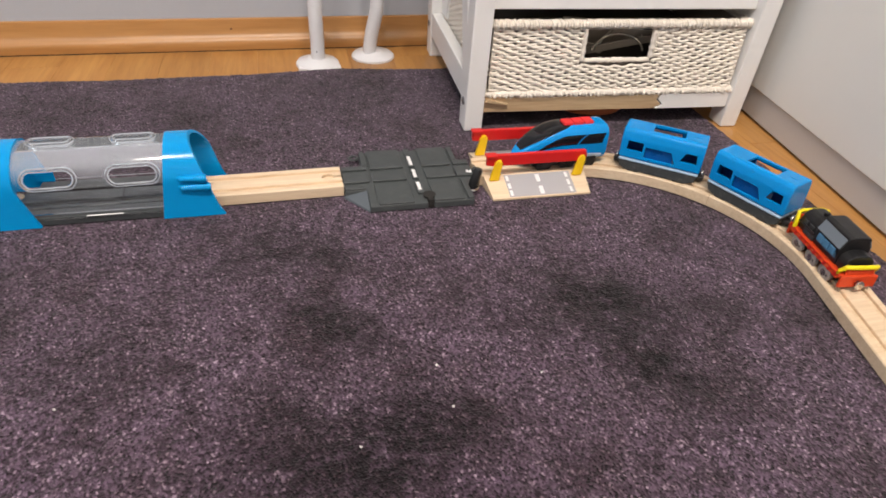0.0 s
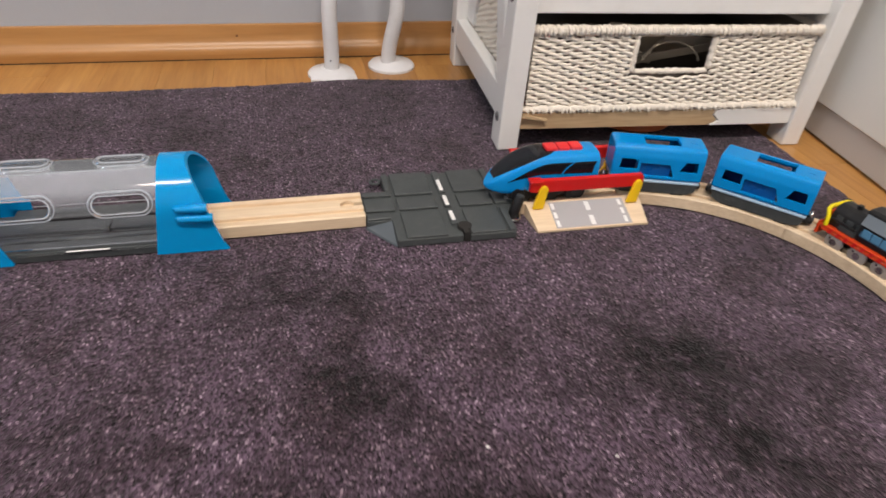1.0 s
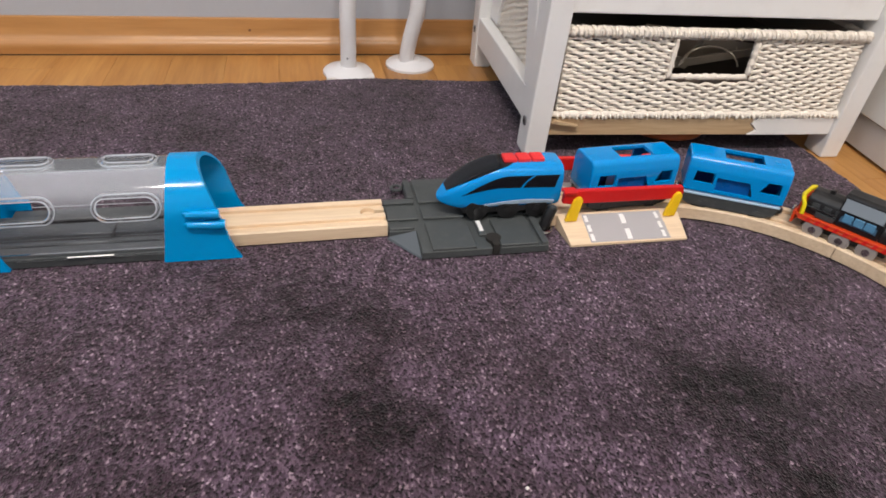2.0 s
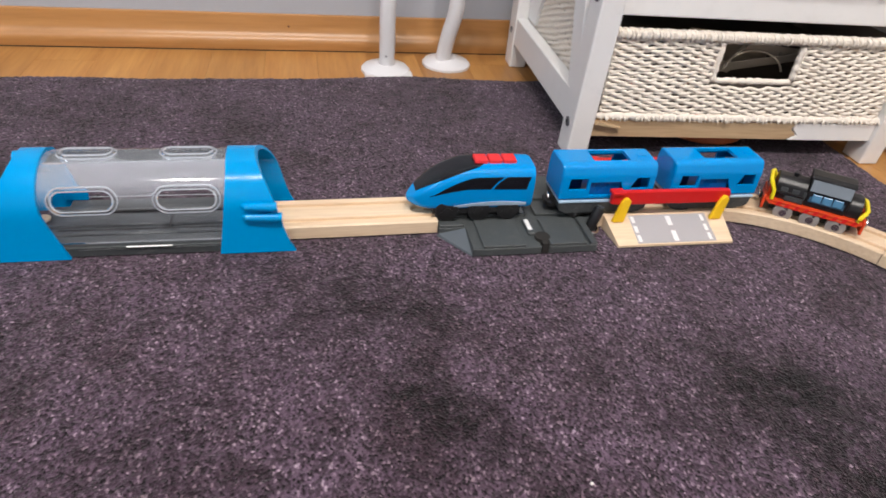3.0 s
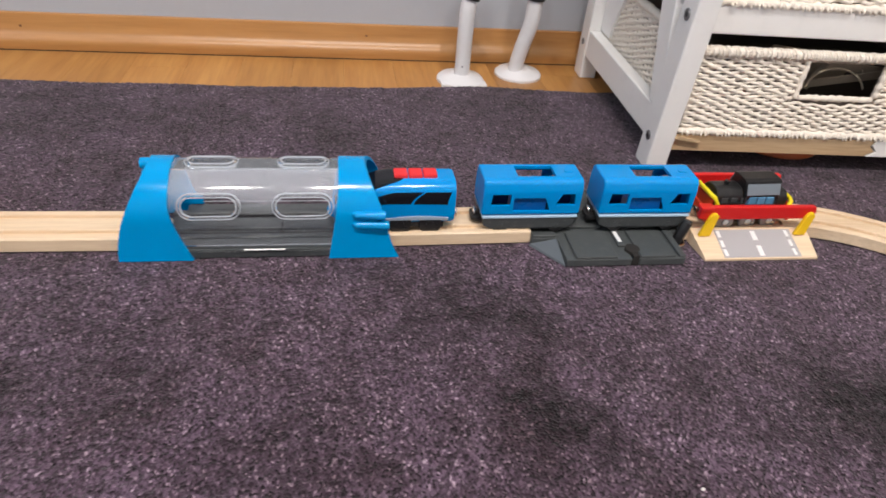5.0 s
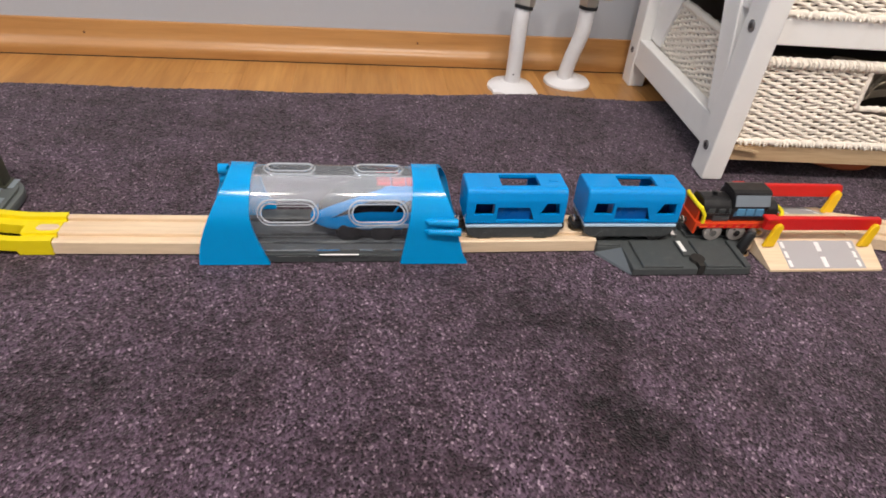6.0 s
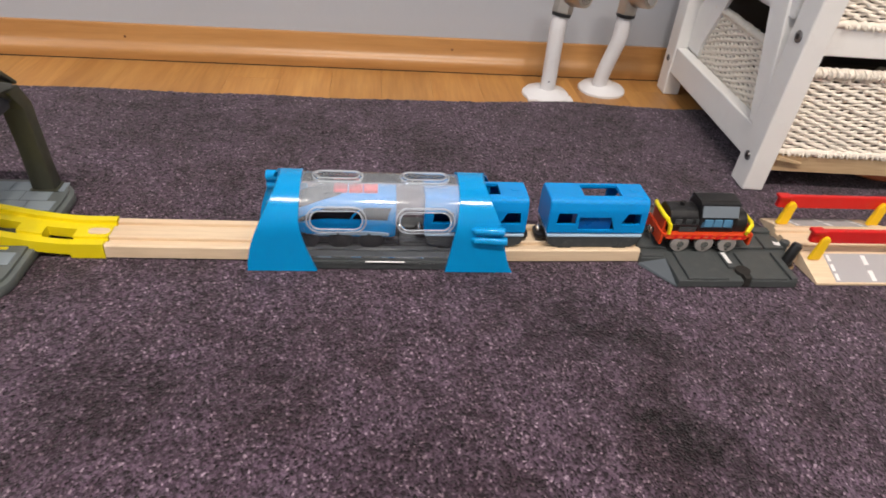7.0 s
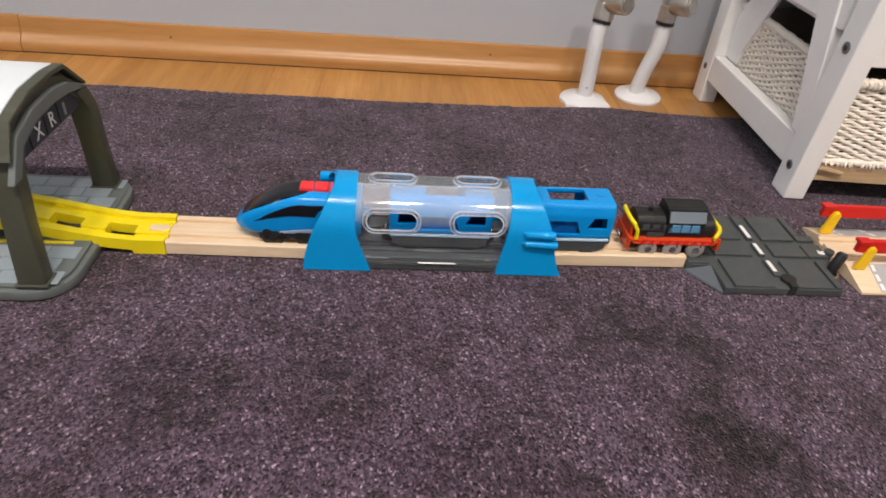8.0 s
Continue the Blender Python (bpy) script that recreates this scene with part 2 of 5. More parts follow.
M_ORANGERED = surface("orange_red_plastic", (0.62, 0.055, 0.012), 0.35, vary=0.08)
M_CABWIN = surface("pale_blue_window", (0.10, 0.27, 0.44), 0.25, vary=0.12)
M_CABBLUE = surface("slate_blue_panel", (0.055, 0.13, 0.21), 0.32, vary=0.08)
M_CABROOF = surface("grey_blue_roof", (0.16, 0.19, 0.22), 0.35, vary=0.08)
M_STATION = surface("olive_grey_plastic", (0.062, 0.064, 0.045), 0.48, vary=0.10, fine=400, coarse=30, dust=0.05)
M_STATION_BASE = surface("grey_base_plastic", (0.125, 0.142, 0.138), 0.45, vary=0.10, fine=400, coarse=30, dust=0.06)
M_PAVE = surface("pale_paving", (0.27, 0.32, 0.355), 0.5, vary=0.08, fine=300, coarse=40)
M_ROOF = surface("pale_roof", (0.66, 0.70, 0.73), 0.45, vary=0.06, fine=300, coarse=30)
M_SIGN = surface("sign_board", (0.035, 0.045, 0.062), 0.4, vary=0.1)
M_ORANGE = surface("orange_plastic", (0.62, 0.13, 0.025), 0.4, vary=0.08)
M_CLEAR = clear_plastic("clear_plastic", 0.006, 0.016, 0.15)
M_RIM = clear_plastic("clear_rim", 0.36, 0.48)
M_GLOW = lamp_glow()
M_CRUMB = surface("crumb", (0.8, 0.78, 0.74), 0.8)


# ---- building blocks ----
def part(name, bm, material, parent, label="", smooth=False, at=None):
    """Links a bmesh as one mesh object under a thing or a part."""
    me = bpy.data.meshes.new(name)
    bmesh.ops.recalc_face_normals(bm, faces=bm.faces)
    bm.to_mesh(me)
    bm.free()
    me.materials.append(material)
    if smooth:
        me.shade_smooth()
        if smooth != "all":
            me.set_sharp_from_angle(angle=radians(38))
    ob = new(name, me)
    ob.parent = parent
    if at is not None:
        ob.matrix_basis = at
    if label:
        tagged(ob, label)
    return ob


def thing(name, m, label, category, group="", kind=""):
    ob = new(name)
    ob.empty_display_size = 0.02
    ob.matrix_basis = m
    return tagged(ob, label, category, group, kind)


def box(x0, x1, y0, y1, z0, z1, bevel=0.0, seg=2, bm=None):
    b = bmesh.new()
    bmesh.ops.create_cube(b, size=1.0)
    for v in b.verts:
        v.co = Vector(((x0 + x1) / 2 + v.co.x * (x1 - x0), (y0 + y1) / 2 + v.co.y * (y1 - y0), (z0 + z1) / 2 + v.co.z * (z1 - z0)))
    if bevel:
        bmesh.ops.bevel(b, geom=b.edges[:], offset=bevel, segments=seg, profile=0.5, affect="EDGES")
    return joined(bm, b)


def joined(bm, b, m=None):
    """Adds b to bm (when there is one) and returns the sum."""
    if m is not None:
        b.transform(m)
    if bm is None:
        return b
    me = bpy.data.meshes.new("tmp")
    b.to_mesh(me)
    b.free()
    bm.from_mesh(me)
    bpy.data.meshes.remove(me)
    return bm


def prism(poly, a, b, axis="x", bevel=0.0, seg=2, bm=None):
    """A polygon drawn across an axis and pulled from a to b. axis x: (y, z); y: (x, z); z: (x, y)."""
    q = bmesh.new()
    put = {"x": lambda u, v, w: (w, u, v), "y": lambda u, v, w: (u, w, v), "z": lambda u, v, w: (u, v, w)}[axis]
    lo, hi = [q.verts.new(put(u, v, a)) for u, v in poly], [q.verts.new(put(u, v, b)) for u, v in poly]
    n = len(poly)
    q.faces.new(lo[::-1]), q.faces.new(hi)
    for i in range(n):
        q.faces.new((lo[i], lo[(i + 1) % n], hi[(i + 1) % n], hi[i]))
    bmesh.ops.recalc_face_normals(q, faces=q.faces)
    if bevel:
        bmesh.ops.bevel(q, geom=q.edges[:], offset=bevel, segments=seg, profile=0.5, affect="EDGES")
    return joined(bm, q)


def rod(p, q, r, n=16, r2=None, bevel=0.0, bm=None):
    """A round bar from p to q."""
    p, q = Vector(p), Vector(q)
    b = bmesh.new()
    bmesh.ops.create_cone(b, cap_ends=True, segments=n, radius1=r, radius2=r if r2 is None else r2, depth=(q - p).length)
    if bevel:
        caps = [e for e in b.edges if abs(e.verts[0].co.z - e.verts[1].co.z) < 1e-7]
        bmesh.ops.bevel(b, geom=caps, offset=bevel, segments=2, profile=0.5, affect="EDGES")
    b.transform(Matrix.Translation((p + q) / 2) @ (q - p).to_track_quat("Z", "Y").to_matrix().to_4x4())
    return joined(bm, b)


def tube(pts, r, n=8, bm=None, closed=False):
    """A round cord through points."""
    b = bmesh.new()
    pts = [Vector(p) for p in pts]
    rings, k = [], len(pts)
    for i, p in enumerate(pts):
        d = (pts[(i + 1) % k] - pts[i - 1]) if closed or 0 < i < k - 1 else (pts[min(i + 1, k - 1)] - pts[max(i - 1, 0)])
        d.normalize()
        side = d.cross(Vector((0, 0, 1)) if abs(d.z) < 0.9 else Vector((1, 0, 0))).normalized()
        up = side.cross(d)
        rr = r[i] if isinstance(r, list) else r
        rings.append([b.verts.new(p + side * (rr * math.cos(a)) + up * (rr * math.sin(a))) for a in (2 * math.pi * j / n for j in range(n))])
    for i in range(k if closed else k - 1):
        u, w = rings[i], rings[(i + 1) % k]
        for j in range(n):
            b.faces.new((u[j], u[(j + 1) % n], w[(j + 1) % n], w[j]))
    if not closed:
        b.faces.new(rings[0][::-1]), b.faces.new(rings[-1])
    return joined(bm, b)


def pill(cx, cy, half_l, half_h, n=10):
    """Outline of a slot with round ends."""
    out = []
    for i in range(n + 1):
        a = -math.pi / 2 + math.pi * i / n
        out.append((cx + half_l - half_h + half_h * math.cos(a), cy + half_h * math.sin(a)))
    for i in range(n + 1):
        a = math.pi / 2 + math.pi * i / n
        out.append((cx - half_l + half_h + half_h * math.cos(a), cy + half_h * math.sin(a)))
    return out


def rounded(x0, x1, y0, y1, r, n=5):
    out = []
    for cx, cy, a0 in ((x1 - r, y0 + r, -90), (x1 - r, y1 - r, 0), (x0 + r, y1 - r, 90), (x0 + r, y0 + r, 180)):
        out += [(cx + r * math.cos(radians(a0 + 90 * i / n)), cy + r * math.sin(radians(a0 + 90 * i / n))) for i in range(n + 1)]
    return out


def cut(bm, cutters):
    """bm with the cutters taken out of it."""
    obs = []
    for b in [bm, *cutters]:
        me = bpy.data.meshes.new("tmp")
        bmesh.ops.recalc_face_normals(b, faces=b.faces)
        b.to_mesh(me)
        b.free()
        obs.append(new("tmp", me))
    for o in obs[1:]:
        mod = obs[0].modifiers.new("cut", "BOOLEAN")
        mod.object, mod.operation, mod.solver = o, "DIFFERENCE", "EXACT"
    bpy.context.view_layer.update()
    me = bpy.data.meshes.new_from_object(obs[0].evaluated_get(bpy.context.evaluated_depsgraph_get()))
    out = bmesh.new()
    out.from_mesh(me)
    for o in obs:
        d = o.data
        bpy.data.objects.remove(o)
        bpy.data.meshes.remove(d)
    bpy.data.meshes.remove(me)
    return out


# ---- room ----
def room():
    fl = thing("floor", pose(0, 0, 0), "honey-brown laminate floor under a carpet", "floor", kind="structure")
    part("subfloor", box(ROOM_W, ROOM_E, ROOM_S, ROOM_N, FLOOR - 0.06, FLOOR - 0.005), M_GAP, fl)
    for name, x0, x1, y0, y1 in (("wall_north", ROOM_W - 0.1, ROOM_E + 0.1, ROOM_N, ROOM_N + 0.1), ("wall_south", ROOM_W - 0.1, ROOM_E + 0.1, ROOM_S - 0.1, ROOM_S),
                                 ("wall_west", ROOM_W - 0.1, ROOM_W, ROOM_S, ROOM_N), ("wall_east", ROOM_E, ROOM_E + 0.1, ROOM_S, ROOM_N)):
        w = part(name, box(x0, x1, y0, y1, FLOOR - 0.06, ROOM_H), M_WALL, None)
        tagged(w, "smooth pale grey-white painted wall", "wall", kind="structure")
    c = part("ceiling", box(ROOM_W - 0.1, ROOM_E + 0.1, ROOM_S - 0.1, ROOM_N + 0.1, ROOM_H, ROOM_H + 0.1), M_CEIL, None)
    tagged(c, "plain white painted ceiling", "ceiling", kind="structure")
    # skirting: stepped profile with a round foot, in two lengths
    y = ROOM_N
    prof = [(y - 0.0005, 0.0385), (y - 0.0040, 0.0385), (y - 0.0052, 0.0375), (y - 0.0058, 0.0340), (y - 0.0066, 0.0260), (y - 0.0078, 0.0190), (y - 0.0098, 0.0145), (y - 0.0128, 0.0118),
            (y - 0.0152, 0.0092), (y - 0.0166, 0.0055), (y - 0.0168, 0.0010), (y - 0.0160, FLOOR + 0.0015), (y - 0.0005, FLOOR + 0.0015)]
    base = thing("baseboard", pose(0, 0, 0), "honey wood-veneer skirting board along the wall", "skirting board", kind="structure")
    for x0, x1 in ((ROOM_W, -0.7725), (-0.7445, ROOM_E)):
        part("board", prism(prof, x0, x1, "x"), M_SKIRT, base, smooth=True)
    part("corner_cap", prism([(u - 0.0012 if u < y - 0.001 else u, v + (0.001 if v > 0.03 else 0)) for u, v in prof], -0.7720, -0.7450, "x"), M_SKIRT, base, "rounded joining cap", smooth=True)
    for x, z in ((-0.553, 0.0225), (-0.120, 0.0240)):
        part("knot", rod((x, y - 0.0078, z), (x, y - 0.0060, z), 0.0016, 10), M_RAW_DARK, base, "small dark knot")
    part("gap", box(ROOM_W, ROOM_E, y - 0.0158, y - 0.002, FLOOR - 0.004, FLOOR + 0.0012), M_GAP, base)
    lamp = thing("ceiling_lamp", pose(0, 0, 0), "white ceiling spot bar with three lit round bulbs", "ceiling lamp")
    part("bar", box(-0.78, 0.38, -1.19, -1.11, ROOM_H - 0.05, ROOM_H - 0.002, 0.008), M_WHITE, lamp)
    for lx, ly in LAMP_SPOTS:
        part("shade", rod((lx, ly, ROOM_H - 0.05), (lx, ly, ROOM_H - 0.14), 0.035, 24, 0.065), M_WHITE, lamp, smooth=True)
        part("bulb", rod((lx, ly, ROOM_H - 0.15), (lx, ly, ROOM_H - 0.142), 0.06, 24), M_GLOW, lamp, "glowing warm white bulb")
    wn = thing("window_1", pose(0, 0, 0), "white framed window in the far wall", "window", kind="structure")
    for y0, y1, z0, z1 in ((-1.40, -1.33, 0.85, 2.15), (-0.17, -0.10, 0.85, 2.15), (-1.33, -0.17, 0.85, 0.92), (-1.33, -0.17, 2.08, 2.15)):
        part("window_frame", box(ROOM_W + 0.002, ROOM_W + 0.025, y0, y1, z0, z1, 0.004), M_WARD, wn)


room()


# ---- carpet ----
def carpet():
    """A thick cut-pile rug; the stretch near the track carries a fine uneven pile."""
    x0, x1, y0, y1 = -1.7, 0.484, -1.9, 0.336
    rug = thing("carpet", pose(0, 0, 0), "dark plum-grey flecked short-pile carpet on the laminate floor", "carpet", kind="structure")
    fx0, fx1, fy0, fy1, st = -0.72, 0.484, -0.42, 0.336, 0.0018
    for a, b, c, d in ((x0, fx0, y0, y1), (fx0, x1, y0, fy0)):
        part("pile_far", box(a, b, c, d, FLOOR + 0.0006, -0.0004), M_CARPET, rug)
    nx, ny = int((fx1 - fx0) / st) + 1, int((fy1 - fy0) / st) + 1
    gx, gy = np.meshgrid(np.linspace(fx0, fx1, nx), np.linspace(fy0, fy1, ny))
    rng = np.random.default_rng(7)
    z = rng.normal(0, 0.00032, gx.shape) - 0.0006
    coarse = rng.normal(0, 1, (ny // 6 + 2, nx // 6 + 2))
    iy, ix = np.arange(ny) / 6.0, np.arange(nx) / 6.0
    y_i, x_i = iy.astype(int), ix.astype(int)
    fy, fxr = (iy - y_i)[:, None], (ix - x_i)[None, :]
    z += 0.00022 * (coarse[y_i][:, x_i] * (1 - fy) * (1 - fxr) + coarse[y_i + 1][:, x_i] * fy * (1 - fxr) + coarse[y_i][:, x_i + 1] * (1 - fy) * fxr + coarse[y_i + 1][:, x_i + 1] * fy * fxr)
    gxx = gx + rng.normal(0, 0.0004, gx.shape)
    gyy = gy + rng.normal(0, 0.0004, gx.shape)
    # the cut back edge wanders a little
    gyy += ((gy - fy0) / (fy1 - fy0)) ** 8 * (0.0022 * np.sin(gx * 9.0 + 1.0) + 0.0012 * np.sin(gx * 31.0) + 0.010 * np.exp(-((gx - 0.01) / 0.07) ** 2))
    z[-1, :] = z[:, -1] = FLOOR + 0.0006
    z[0, :] = z[:, 0] = -0.0015
    co = np.stack([gxx, gyy, z], -1).reshape(-1, 3)
    i = (np.arange(ny - 1)[:, None] * nx + np.arange(nx - 1)[None, :]).ravel()
    quads = np.stack([i, i + 1, i + 1 + nx, i + nx], -1)
    me = bpy.data.meshes.new("pile")
    me.vertices.add(len(co)), me.loops.add(quads.size), me.polygons.add(len(quads))
    me.vertices.foreach_set("co", co.astype(np.float32).ravel())
    me.loops.foreach_set("vertex_index", quads.astype(np.int32).ravel())
    me.polygons.foreach_set("loop_start", (np.arange(len(quads)) * 4).astype(np.int32))
    me.update(calc_edges=True)
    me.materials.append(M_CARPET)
    ob = new("pile", me)
    ob.parent = rug
    tagged(ob, kind="stuff")


carpet()


# ---- cabinet with baskets ----
CAB = pose(0.1555, 0.1275, 0, 0, 0, -2.6)


def basket(m, w, depth, h, hole):
    """A basket woven of white paper rope; front face at y = 0, a hand hole in it."""
    b = thing("woven_basket", m, "white woven paper-rope basket with a hand hole, in the cabinet", "basket", "baskets in the cabinet")
    rng = random.Random(int(h * 1e4))
    hx0, hx1, hz0, hz1 = hole
    r, pitch, row = 0.0019, 0.0100, 0.00335
    rows = int((h - 0.012) / row)
    bm = None
    for face in ("front", "left", "right"):
        length = w if face == "front" else depth
        for k in range(rows):
            z = 0.009 + k * row
            spans = [(0.003, length - 0.003)]
            if face == "front" and hz0 - 0.004 < z < hz1 + 0.004:
                spans = [(0.003, hx0 - 0.003), (hx1 + 0.003, length - 0.003)]
            for a, c in spans:
                n = max(4, int((c - a) / 0.0024))
                ph = rng.uniform(-3.0, 3.0)
                pts, rad = [], []
                for i in range(n + 1):
                    u = a + (c - a) * i / n
                    wave = math.sin(math.pi * u / pitch + math.pi * k + 0.13 * ph)
                    o = -0.0006 * wave + rng.uniform(-0.0004, 0.0004)
                    zz = z + (-1) ** k * 0.0009 * math.cos(2 * math.pi * u / 0.0195 + 0.25 * ph) + 0.0010 * math.sin(u * 61 + k * 0.2) + rng.uniform(-0.0004, 0.0004)
                    pts.append({"front": (u, o, zz), "left": (o, u, zz), "right": (w - o, u, zz)}[face])
                    rad.append(r * (0.94 + 0.08 * max(0, wave) + 0.09 * math.sin(u * 950 + k * 1.7) + rng.uniform(-0.16, 0.16)))
                bm = tube(pts, rad, 7, bm)
    part("weave", bm, M_ROPE, b, smooth="all")

    def cord(pts, rr, name):
        out, rad = [], []
        for p, q in zip(pts, pts[1:]):
            p, q = Vector(p), Vector(q)
            n = max(2, int((q - p).length / 0.0025))
            for i in range(n):
                out.append(p.lerp(q, i / n) + Vector((rng.uniform(-1, 1), rng.uniform(-1, 1), rng.uniform(-1, 1))) * 0.0004)
                rad.append(rr * (1 + 0.15 * math.sin(len(out) * 1.9) + rng.uniform(-0.14, 0.12)))
        part(name, tube(out, rad, 8), M_ROPE, b, smooth="all")

    t = h - 0.004
    cord([(0, depth, t), (0, 0, t), (w, 0, t), (w, depth, t), (w, depth - 0.003, t)], 0.0046, "rim")
    cord([(0, depth, 0.004), (0, 0, 0.004), (w, 0, 0.004), (w, depth, 0.004), (w, depth - 0.003, 0.004)], 0.0040, "foot_cord")
    cord([(hx0, 0.0005, hz1), (hx0, 0.0005, hz0), (hx1, 0.0005, hz0), (hx1, 0.0005, hz1 + 0.001)], 0.0031, "hole_rim")
    # frayed ends under the foot, wraps round the rim and stakes inside the weave
    bm = wraps = None
    for i in range(int(w / 0.0030)):
        u = 0.003 + i * 0.0030 + rng.uniform(-0.0010, 0.0010)
        if rng.random() < 0.78:
            bm = rod((u, -0.0022, 0.0050), (u + rng.uniform(-0.0016, 0.0016), -0.0044 - rng.uniform(0, 0.0018), 0.0012 - rng.uniform(0, 0.0010)), 0.0011, 6, 0.0007, bm=bm)
        slope = rng.uniform(0.4, 1.8)
        ring = [(u + 0.0030 * j / 8 * slope, 0.0050 * math.cos(a), t + 0.0049 * math.sin(a)) for j, a in ((j, 2 * math.pi * j / 8 + 0.4) for j in range(8))]
        wraps = tube(ring, 0.0006 + rng.uniform(0, 0.0010), 5, wraps)
    part("fringe", bm, M_ROPE, b, smooth="all")
    part("rim_wrap", wraps, M_ROPE, b, smooth="all")
    bm = None
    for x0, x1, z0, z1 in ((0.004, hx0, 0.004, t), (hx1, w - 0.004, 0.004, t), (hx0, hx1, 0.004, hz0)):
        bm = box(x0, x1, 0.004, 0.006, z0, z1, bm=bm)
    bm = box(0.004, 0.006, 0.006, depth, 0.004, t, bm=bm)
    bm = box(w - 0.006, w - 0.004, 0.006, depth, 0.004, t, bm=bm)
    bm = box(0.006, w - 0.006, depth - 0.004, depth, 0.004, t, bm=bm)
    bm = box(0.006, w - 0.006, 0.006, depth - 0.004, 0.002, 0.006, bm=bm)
    part("inner_wall", bm, M_ROPE_SHADE, b)
    return b


def cabinet():
    c = thing("cabinet", CAB, "white lacquered wooden cabinet frame with shelves for woven baskets", "cabinet")
    W, D, H = 0.362, 0.300, 0.62
    for x, y in ((0, 0), (W - 0.022, 0), (0.003, D - 0.030), (W - 0.022, D - 0.030)):
        z0, lean = (FLOOR + 0.0005 if y or x else 0.0002), (0.0 if y else 0.065)
        part("leg", prism([(y, z0), (y + 0.030, z0), (y + 0.030 - lean * H, H), (y - lean * H, H)], x, x + 0.022, "x", 0.0015), M_WHITE, c)
    for z0, z1 in ((0.026, 0.060), (0.166, 0.196), (0.32, 0.35), (0.46, 0.49)):
        for x in (0.004, W - 0.019):
            part("side_rail", box(x, x + 0.015, 0.0305, D - 0.0305, z0, z1, 0.0015), M_WHITE, c)
    # slanting braces on the sides
    front_brace = [(0.0270, 0.0615), (0.0385, 0.0640), (0.0520, 0.105), (0.0790, 0.182), (0.106, 0.26), (0.128, 0.32), (0.094, 0.32), (0.068, 0.25), (0.0455, 0.19), (0.0320, 0.14), (0.0245, 0.105)]
    back_brace = [(0.2345, 0.0615), (0.2695, 0.0615), (0.2695, 0.110), (0.2330, 0.170), (0.1510, 0.306), (0.0980, 0.306), (0.1850, 0.158), (0.2300, 0.080)]
    for x, inner in ((0.0015, 0.0182), (W - 0.0135, W - 0.0232)):
        part("brace", prism(front_brace, x, x + 0.012, "x", 0.0012), M_WHITE, c)
        part("brace", prism(back_brace, inner, inner + 0.0048, "x", 0.0008), M_WHITE, c)
    for z0, z1 in ((0.142, 0.168), (0.30, 0.325), (0.455, 0.48)):
        part("front_rail", box(0.0225, W - 0.0225, 0.003, 0.020, z0, z1, 0.0015), M_WHITE, c)
        part("shelf", box(0.0225, W - 0.0225, 0.0205, D - 0.005, z1 - 0.012, z1 - 0.002, 0.001), M_WHITE, c)
    part("shelf", box(0.0225, W - 0.0225, 0.0185, D - 0.005, 0.032, 0.040, 0.001), M_RAW, c, "bare unpainted shelf board")
    part("bottom_rail", prism([(0.0225, 0.0225), (0.240, 0.0215), (0.250, 0.027), (0.243, 0.033), (0.246, 0.040), (0.0225, 0.040)], 0.003, 0.018, "y", 0.0006), M_RAW, c, "rail with its white paint torn off, bare wood")
    part("rail_paint", prism([(0.2515, 0.027), (0.2445, 0.0335), (0.2475, 0.040), (W - 0.0225, 0.040), (W - 0.0225, 0.0215), (0.2425, 0.0215)], 0.002, 0.0185, "y", 0.0006), M_WHITE, c)
    part("splinter", prism([(0.0235, 0.037), (0.050, 0.033), (0.0505, 0.0345), (0.026, 0.0405)], -0.002, 0.002, "y"), M_RAW, c, "splintered strip of bare wood")
    part("top", box(-0.008, W + 0.008, -0.050, D + 0.008, H, H + 0.018, 0.003), M_WHITE, c)
    part("back_panel", box(0.0255, W - 0.0225, D - 0.0045, D - 0.0005, 0.042, H, 0.0005), M_WHITE, c)
    for x, y, z, r in ((0.0, 0.0125, 0.034, 0.0050), (0.0, 0.0040, 0.158, 0.0056), (0.003, D - 0.015, 0.041, 0.0042)):
        bolt = part("bolt", rod((x - 0.0012, y, z), (x + 0.001, y, z), r, 18, bevel=0.0006), M_SCREW, c, "grey steel bolt head", smooth=True)
        # flat black disc for the shade in the hex recess
        part("socket", rod((x - 0.0014, y, z), (x - 0.0010, y, z), r * 0.5, 6), M_BLACK, bolt, "hex socket, its shade as a black disc")
    w = 0.316
    basket(CAB @ pose(0.0235, 0.0045, 0.0405), w, 0.275, 0.089, (0.112, 0.197, 0.043, 0.080))
    basket(CAB @ pose(0.0235, 0.0045, 0.167), w, 0.275, 0.10, (0.112, 0.197, 0.05, 0.09))
    # what lies in the lower basket
    stuff = thing("folded_cloth", CAB @ pose(0.03, 0.06, 0.048), "dark folded cloth inside the lower woven basket", "cloth")
    part("fold", box(0.0, 0.300, 0.02, 0.20, 0.0, 0.030, 0.006, 3), M_DARK_CLOTH, stuff)
    part("fold", box(0.01, 0.290, 0.06, 0.19, 0.0305, 0.050, 0.006, 3), M_DARK_CLOTH, stuff)
    loop = thing("cord", CAB @ pose(0.185, 0.022, 0.076), "pale looped cord lying in the lower basket", "cord")
    for k in range(3):
        pts = [(0.006 * k + 0.034 * math.cos(a) * (1 - 0.1 * k), 0.012 * k + 0.008 * math.sin(a * 1.3), 0.012 + 0.018 * math.sin(a + 0.4 * k) + 0.004 * k) for a in (0.25 * i for i in range(13))]
        part("strand", tube(pts, 0.0011, 6), M_PAPER, loop, smooth="all")
